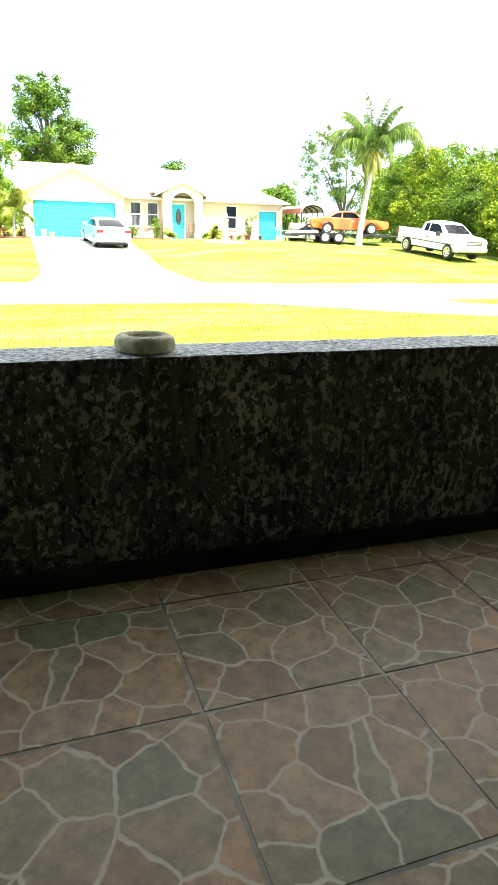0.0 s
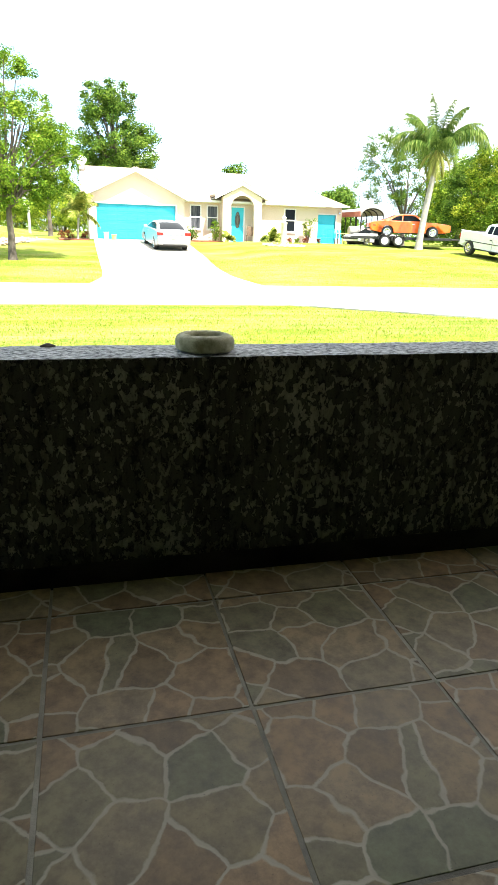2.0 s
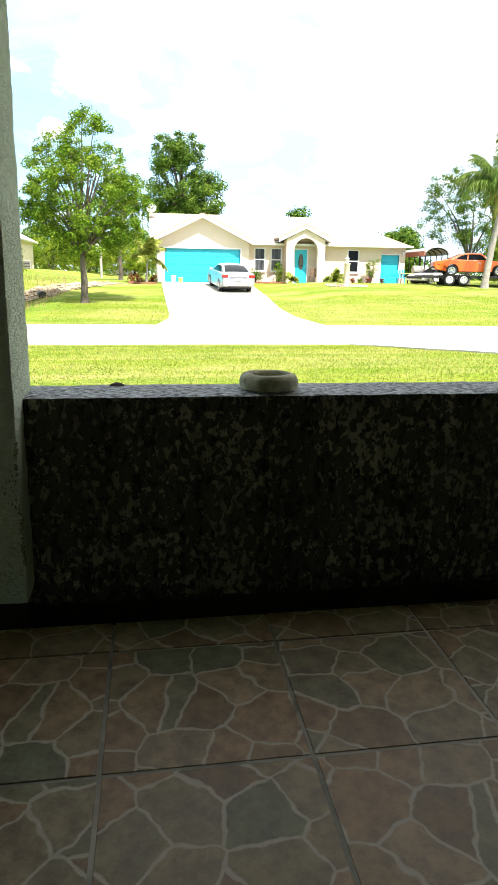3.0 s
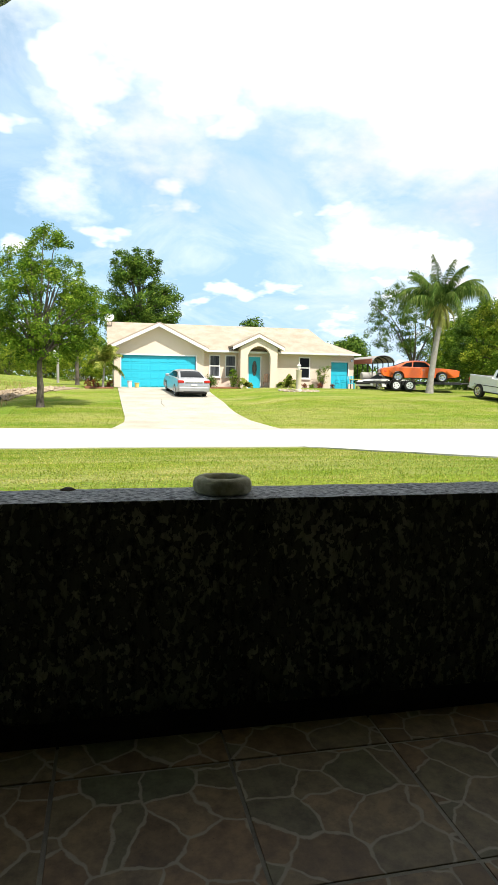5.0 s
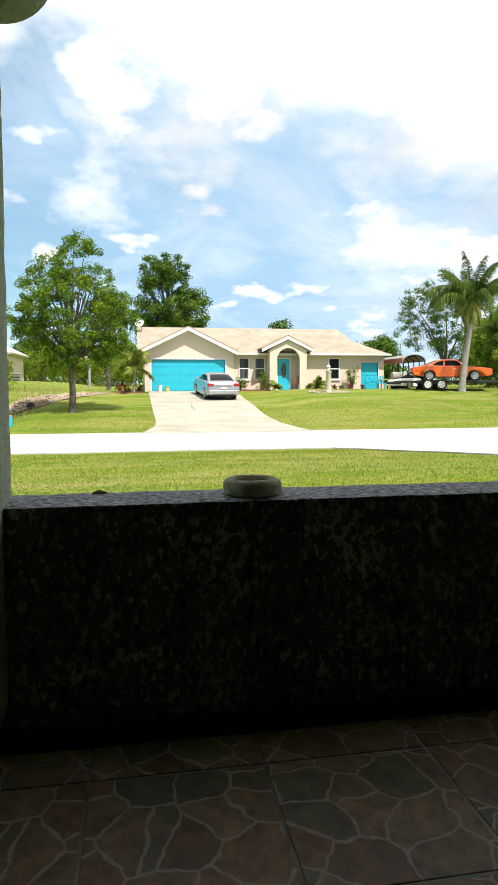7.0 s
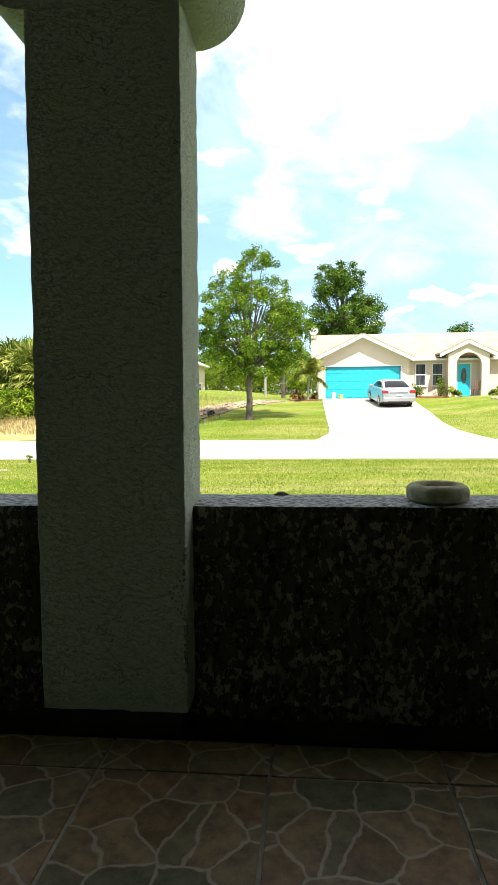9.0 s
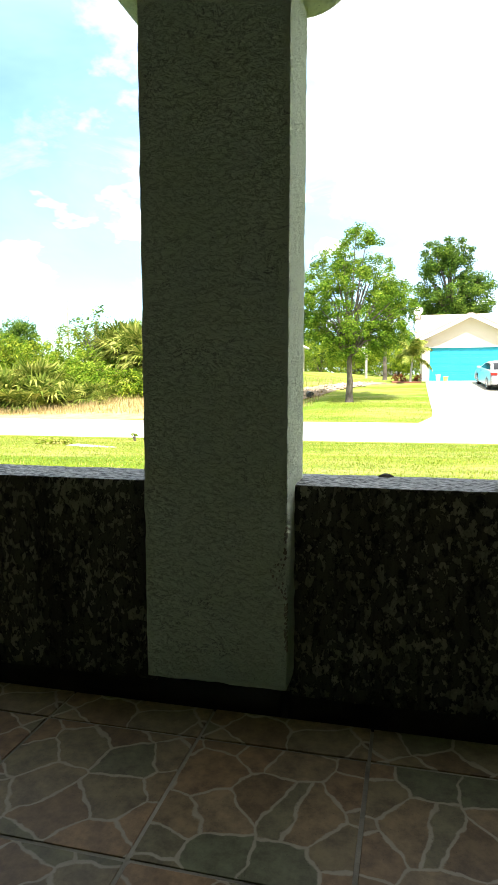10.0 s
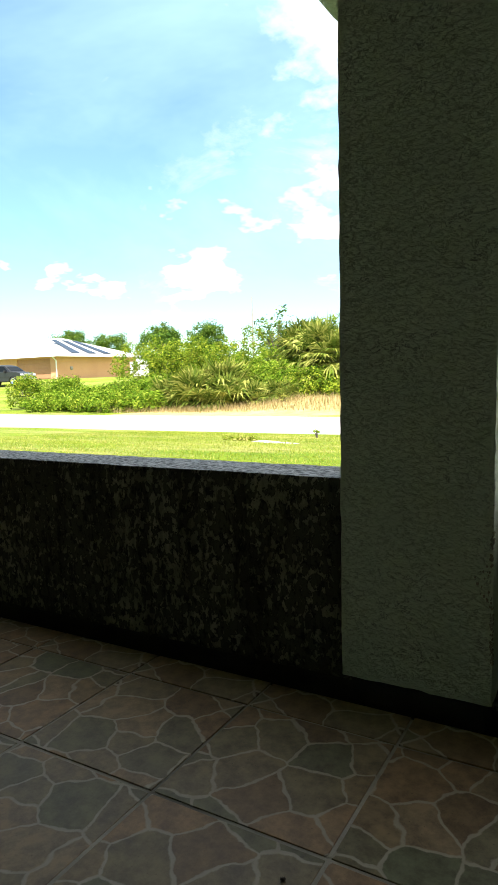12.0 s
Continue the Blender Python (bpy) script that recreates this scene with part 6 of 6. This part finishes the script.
def chair(x, y, turn, label, material, name="patio_chair"):
    t = thing(name, (x, y, land_z(x, y) + 0.02), label, "chair", turn=turn)
    for sx in (-0.25, 0.25):
        for sy in (-0.22, 0.22):
            part("leg", Build().tube([(sx * 1.1, sy * 1.1, 0), (sx, sy, 0.42)], [0.02, 0.02], 6), material, t)
        part("armrest", Build().box(sx - 0.03, sx + 0.03, -0.25, 0.25, 0.62, 0.65, 0.01), material, t)
    part("seat", Build().box(-0.28, 0.28, -0.26, 0.26, 0.4, 0.45, 0.015), material, t)
    for k in range(5):
        part("slat", Build().box(-0.27 + k * 0.11, -0.19 + k * 0.11, 0.24, 0.27, 0.45, 0.98, 0.008), material, t)
    return t


q = chair(10.85, 42.95, 170, "brown wicker chair in the entry porch", BROWN)
q.location.z = HB + 0.07
chair(17.0, 45.2, 10, "turquoise garden chair on the side patio", TURQUOISE)
chair(17.75, 45.0, -15, "turquoise garden chair on the side patio", TURQUOISE)
tagged(new("patio", paved("patio", [(15.8, 46.45), (20.4, 46.4)], [(15.8, 43.6), (20.4, 43.4)], 8, 6, 0.03, CONCRETE)), "concrete side patio", "patio", "", "structure")
tb = thing("garden_table", (18.35, 45.5, land_z(18.35, 45.5) + 0.03), "wooden garden table on the side patio", "table")
part("tabletop", Build().box(-0.6, 0.6, -0.35, 0.35, 0.7, 0.75, 0.015), YELLOW, tb)
for sx in (-0.5, 0.5):
    for sy in (-0.28, 0.28):
        part("leg", Build().box(sx - 0.03, sx + 0.03, sy - 0.03, sy + 0.03, 0, 0.7), BROWN, tb)
gr = thing("barbecue_grill", (19.25, 45.3, land_z(19.25, 45.3) + 0.03), "grey covered barbecue grill on the patio", "grill")
part("lid", Build().lathe([(0.3, -0.55), (0.33, -0.5), (0.33, 0.5), (0.3, 0.55)], (0, 0, 0.95), "x", 14), GREY_POST, gr, "", True)
part("cabinet", Build().box(-0.5, 0.5, -0.28, 0.28, 0.05, 0.85, 0.02), BLACK_METAL, gr)
for x, c, h, lab in ((1.5, WHITE_TRIM, 0.42, "white plastic bucket at the garage door"), (1.95, YELLOW, 0.3, "yellow bucket at the garage door")):
    bk = thing("bucket", (x, 41.3, land_z(x, 41.3) + 0.035), lab, "bucket")
    part("pail", Build().lathe([(0.12, 0.0), (0.15, h), (0.165, h), (0.165, h - 0.03), (0.145, h - 0.03), (0.11, 0.02)], n=16), c, bk, "", True)
    part("bucket_handle", Build().tube([(-0.16, 0, h - 0.03), (-0.1, -0.1, h - 0.08), (0.1, -0.1, h - 0.08), (0.16, 0, h - 0.03)], [0.008] * 4, 5), GREY_POST, bk)
pole = thing("utility_pole", (-4.3, 62, land_z(-4.3, 62)), "wooden utility pole with a grey transformer", "utility pole")
part("shaft", Build().tube([(0, 0, 0), (0, 0, 3.7)], [0.13, 0.11], 8), GREY_POST, pole)
part("transformer", Build().lathe([(0.16, 0.0), (0.2, 0.05), (0.2, 0.6), (0.1, 0.68)], (-0.25, -0.1, 2.3), "z", 10), WHITE_TRIM, pole)
pole2 = thing("utility_pole", (-22.8, 39.8, land_z(-22.8, 39.8)), "thin grey pole above the scrub", "utility pole")
part("shaft", Build().tube([(0, 0, 0), (0, 0, 6.0)], [0.07, 0.04], 8), GREY_POST, pole2)
pole3 = thing("utility_pole", (-66, 52, land_z(-66, 52)), "pale pole beside the peach house", "utility pole")
part("shaft", Build().tube([(0, 0, 0), (0, 0, 6.4)], [0.1, 0.08], 8), WHITE_TRIM, pole3)


# ---- the scrub across the road ----
def fan_palm(x, y, label, fans, reach, low, high, seed, trunk=0.0, group="fan palms in the scrub"):
    """A clump of fan leaves: each a stalk with pointed fingers spread from its end."""
    rng = np.random.default_rng(seed)
    t = thing("fan_palm", (x, y, land_z(x, y) - 0.03), label, "palm", group)
    if trunk:
        part("trunk", Build().tube([(0, 0, 0), (0.05, 0, trunk * 0.5), (0, 0, trunk)], [0.2, 0.17, 0.18], 10), BARK, t, "rough brown trunk", True)
    V, F = [], []
    stalks = Build()
    for k in range(fans):
        az = rng.uniform(0, math.tau)
        el = rng.uniform(low, high)
        d = np.array([math.cos(az) * math.cos(el), math.sin(az) * math.cos(el), math.sin(el)])
        ln = reach * rng.uniform(0.55, 1.0)
        p = np.array([rng.normal() * 0.15, rng.normal() * 0.15, trunk])
        hub = p + d * ln * 0.6 + np.array([0, 0, -0.1 * ln])
        stalks.tube([tuple(p), tuple(hub)], [0.014, 0.009], 4, False)
        side = np.array([-math.sin(az), math.cos(az), 0])
        up = np.cross(side, d) * -1
        tilt = rng.uniform(-0.5, 0.9)
        fwd = d * math.cos(tilt) - up * math.sin(tilt)
        for j in range(17):
            a = -1.8 + 3.6 * j / 16
            v = fwd * math.cos(a) + side * math.sin(a)
            fl = ln * 0.55 * (0.75 + 0.25 * math.cos(a))
            w = np.cross(v, up)
            w = w / (np.linalg.norm(w) + 1e-6) * 0.021 * reach
            m1 = hub + v * fl * 0.55
            tip = hub + v * fl + np.array([0, 0, -0.5 * fl * rng.random()])
            o = len(V)
            V += [hub, m1 - w, tip, m1 + w]
            F += [(o, o + 1, o + 2, o + 3)]
    me = bpy.data.meshes.new("foliage")
    me.from_pydata([tuple(q) for q in V], [], F)
    me.materials.append(LEAF_FAN)
    part("stalks", stalks, PALM_BASE, t)
    part("foliage", me, LEAF_FAN, t, "spiky yellow-green fan leaves")
    return t


for k, (x, y, r, n) in enumerate([(-19.3, 27.4, 2.9, 120), (-17.5, 27.6, 2.6, 100), (-20.9, 27.8, 2.4, 90), (-15.9, 27.9, 1.7, 50), (-18.4, 28.6, 3.3, 110), (-14.7, 28.4, 1.7, 46), (-14.0, 27.5, 1.0, 24)]):
    fan_palm(x, y, "clump of saw palmetto at the scrub edge", n, r * 0.92, 0.45, 1.55, 100 + k)
fan_palm(-14.0, 31.5, "cabbage palm rising from the scrub", 100, 2.5, -0.5, 1.5, 111, 1.8)
fan_palm(-12.6, 31.0, "cabbage palm rising from the scrub", 90, 2.3, -0.6, 1.4, 112, 1.4)
fan_palm(-15.6, 33.0, "cabbage palm rising from the scrub", 90, 2.4, -0.4, 1.5, 113, 2.2)
SCRUB = [(-28.5, 26.0, 1.5, 1.0, 0), (-26.0, 25.9, 1.6, 0.9, 0), (-23.6, 25.9, 1.5, 1.0, 0), (-21.6, 26.2, 1.3, 1.0, 0), (-31.8, 27.2, 1.2, 2.0, 1), (-29.6, 27.8, 1.7, 1.7, 0), (-27.6, 27.4, 1.9, 1.2, 0), (-25.8, 27.6, 2.1, 1.3, 0), (-24.2, 27.6, 2.0, 1.5, 0), (-22.6, 28.0, 1.9, 1.6, 0), (-24.6, 30.5, 2.4, 3.9, 1), (-22.6, 31, 2.2, 3.7, 1), (-20.6, 31.5, 2.2, 3.3, 1),
         (-18.2, 32, 2.2, 2.7, 0), (-16.4, 30.5, 1.9, 2.1, 0), (-15.2, 29.6, 1.5, 1.5, 0), (-13.6, 29.4, 1.5, 1.4, 1), (-17, 35, 2.6, 4.0, 1), (-14, 36, 2.6, 4.2, 0), (-11.6, 34.5, 2.1, 3.4, 0), (-20, 36.5, 2.6, 4.2, 1),
         (-24, 36, 2.6, 3.2, 0), (-12.3, 29.0, 1.0, 0.9, 1), (-10.9, 37, 2.0, 2.2, 0), (-9.5, 42, 2.2, 2.0, 1), (-30.5, 29.3, 1.3, 1.8, 1), (-12, 86, 4, 4.4, 1), (-7.5, 86, 4, 4.0, 1), (-3.2, 86, 4, 4.4, 1), (1.2, 84, 4, 4.2, 1), (-15.5, 84, 3.4, 3.6, 0)]
for k, (x, y, r, h, m) in enumerate(SCRUB):
    shrub(x, y, "wild leafy scrub bush across the road", [(0, 0, h * 0.45, r, r * 0.9, h * 0.5), (r * 0.4, 0, h * 0.75, r * 0.5, r * 0.5, h * 0.32), (-r * 0.5, 0.2, h * 0.6, r * 0.5, r * 0.5, h * 0.38)],
          int(80 * r), 32, 0.15, LEAF_HEDGE if m else LEAF_BRIGHT, 130 + k, 0.17, "scrub_bush", "scrub bushes")
tree("sapling", -17.6, 33.5, "spindly sapling with few leaves above the scrub", [(0, 0, 3.6, 1.1, 0.9, 1.0), (0.6, 0, 4.4, 0.7, 0.6, 0.6), (-0.8, 0, 3.9, 0.7, 0.5, 0.6)], 40, 7, 0.2, 0.06, 1.6, LEAF_DARK, 160, 0.16, limbs=28)
tree("sapling", -25.5, 33.0, "spindly sapling with few leaves above the scrub", [(0, 0, 3.4, 0.9, 0.7, 0.7), (0.9, 0, 3.9, 0.5, 0.5, 0.4)], 22, 18, 0.26, 0.06, 1.6, LEAF_DARK, 161, 0.2, limbs=18)


# ---- rough ground: dry bank, ditch, slab ----
def blades(name, n, region, height, width, material, seed, label, category):
    """Grass blades, each a thin bent triangle pair."""
    rng = np.random.default_rng(seed)
    x0, x1, y0, y1 = region
    x, y = rng.uniform(x0, x1, n), rng.uniform(y0, y1, n)
    z = land(x, y)
    az = rng.uniform(0, math.tau, n)
    h = height * rng.uniform(0.4, 1.2, n)
    b = np.stack([x, y, z], 1)
    s = np.stack([np.cos(az), np.sin(az), np.zeros(n)], 1) * width * 0.5
    l = np.stack([-np.sin(az), np.cos(az), np.zeros(n)], 1) * (h * rng.uniform(0.1, 0.7, n))[:, None]
    up = np.stack([np.zeros(n), np.zeros(n), h], 1)
    v = np.stack([b - s, b + s, b + l + up], 1).reshape(-1, 3)
    return tagged(new(name, raw_mesh(name, v, np.arange(n * 3).reshape(-1, 3), material)), label, category, "", "stuff")


blades("grass", 90000, (-14, 15, 6.5, 16.7), 0.032, 0.014, GRASS, 201, "short mown lawn grass on this side", "grass")
blades("grass", 42000, (-4, 24, 23.5, 33), 0.045, 0.02, GRASS, 202, "short mown lawn grass across the road", "grass")
blades("dry_grass", 6000, (-24, -10.3, 25.0, 28.2), 0.34, 0.022, STRAW, 203, "dry straw-coloured tufts along the scrub", "dry grass")
blades("tall_grass", 2600, (-14, -4.5, 29, 44), 0.3, 0.025, STRAW, 204, "dry rough grass in the open lot", "dry grass")
tagged(new("dirt_bank", paved("dirt_bank", [(-21, 26.4), (-12.5, 29), (-8.5, 32)], [(-22, 23.6), (-12, 23.6), (-9.2, 24.6)], 40, 8, 0.02, DRY)), "dry straw bank beside the road", "bank", "", "structure")
tagged(new("dirt_patch", paved("dirt_patch", [(-6.9, 34), (-5.5, 38.5), (-3.2, 41)], [(-4.8, 34), (-3.8, 37.5), (-1.5, 40)], 20, 7, 0.05, SOIL)), "bare sandy soil by the ditch", "soil", "", "structure")
rub = random.Random(8)
rocks = Build()
for k in range(240):
    a = rub.random()
    x, y = -6.0 + 2.8 * a + rub.uniform(-0.8, 0.8), 34.4 + 5.2 * a + rub.uniform(-0.8, 0.8)
    r = rub.uniform(0.06, 0.2)
    z = land_z(x, y) + r * 0.3
    o = Vector((x, y, z))
    vs = [o + Vector((r * math.cos(k2 * 1.256 + k), r * math.sin(k2 * 1.256 + k), rub.uniform(-0.3, 0.3) * r)) for k2 in range(5)] + [o + Vector((0, 0, r * 0.8)), o - Vector((0, 0, r))]
    rocks.add([tuple(q) for q in vs], [(k2, (k2 + 1) % 5, 5) for k2 in range(5)] + [((k2 + 1) % 5, k2, 6) for k2 in range(5)])
solid("rubble", rocks, SOIL, "sandy rubble heaped by the ditch", "rubble", "stuff")
pipe = thing("culvert_pipe", (-5.5, 35.0, land_z(-5.5, 35.0) - 0.04), "dark culvert pipe in the ditch bank", "pipe", turn=15)
part("pipe_wall", Build().lathe([(0.22, -0.9), (0.22, 0.6), (0.17, 0.6), (0.17, -0.88)], (0, 0, 0), "y", 16), BLACK_METAL, pipe, "", True)
slab_t = thing("concrete_slab", (-6.5, 12.1, land_z(-6.5, 12.1)), "weathered concrete slab sunk in the lawn", "slab", turn=-20)
part("slab_top", rough_box("slab_top", -0.62, 0.62, -0.17, 0.17, -0.05, 0.01, 0.1, 0.012, 6, 9), CONCRETE, slab_t)
shrub(-7.6, 12.6, "tuft of longer grass beside the slab", [(0, 0, 0.05, 0.5, 0.2, 0.05)], 30, 14, 0.08, GRASS, 210, 0.05, "grass_tuft")
shrub(-6.75, 14.8, "single weed sprout in the lawn", [(0, 0, 0.2, 0.05, 0.05, 0.06)], 4, 4, 0.1, LEAF_BRIGHT, 211, 0.02, "weed_sprout")
bx = thing("utility_box", (-4.8, 26.0, land_z(-4.8, 26.0)), "small blue-green utility marker by the road", "utility box")
part("case", Build().box(-0.06, 0.06, -0.06, 0.06, 0, 0.4, 0.02), TURQUOISE, bx)
part("lid", Build().lathe([(0.075, 0.4), (0.075, 0.43), (0.03, 0.45)], n=10), GREY_POST, bx)
far_rng = np.random.default_rng(300)
n = 26000
fx = np.r_[far_rng.uniform(-170, -75, n // 2), far_rng.uniform(-75, 120, n - n // 2)]
fy = 112 + far_rng.normal(size=n) * 3
fz = 0.6 + far_rng.random(n) * (3.6 + 1.4 * np.sin(fx * 0.21) + 0.9 * np.sin(fx * 0.53 + 1))
tagged(new("far_woods", leaf_mesh("far_woods", np.stack([fx, fy, fz], 1), far_rng.uniform(0.5, 1.1, n), LEAF_DARK, far_rng)), "line of distant woods on the horizon", "woods", "", "stuff")

bug = thing("dead_insect", (-0.54, 0.866, 0.001), "tiny dead insect on the tile floor", "insect", turn=30)
bug.matrix_basis = bug.matrix_basis @ Matrix.Scale(0.58, 4)
part("shell", Build().lathe([(0.001, -0.009), (0.004, -0.006), (0.005, 0.0), (0.004, 0.006), (0.001, 0.009)], (0, 0, 0.004), "x", 8), DEAD_LEAF, bug, "", True)
for k in range(3):
    for sd in (-1, 1):
        part("leg", Build().tube([(-0.004 + 0.004 * k, 0, 0.004), (-0.006 + 0.006 * k, sd * 0.007, 0.006), (-0.007 + 0.007 * k, sd * 0.01, 0.0)], [0.0007] * 3, 4), DEAD_LEAF, bug)
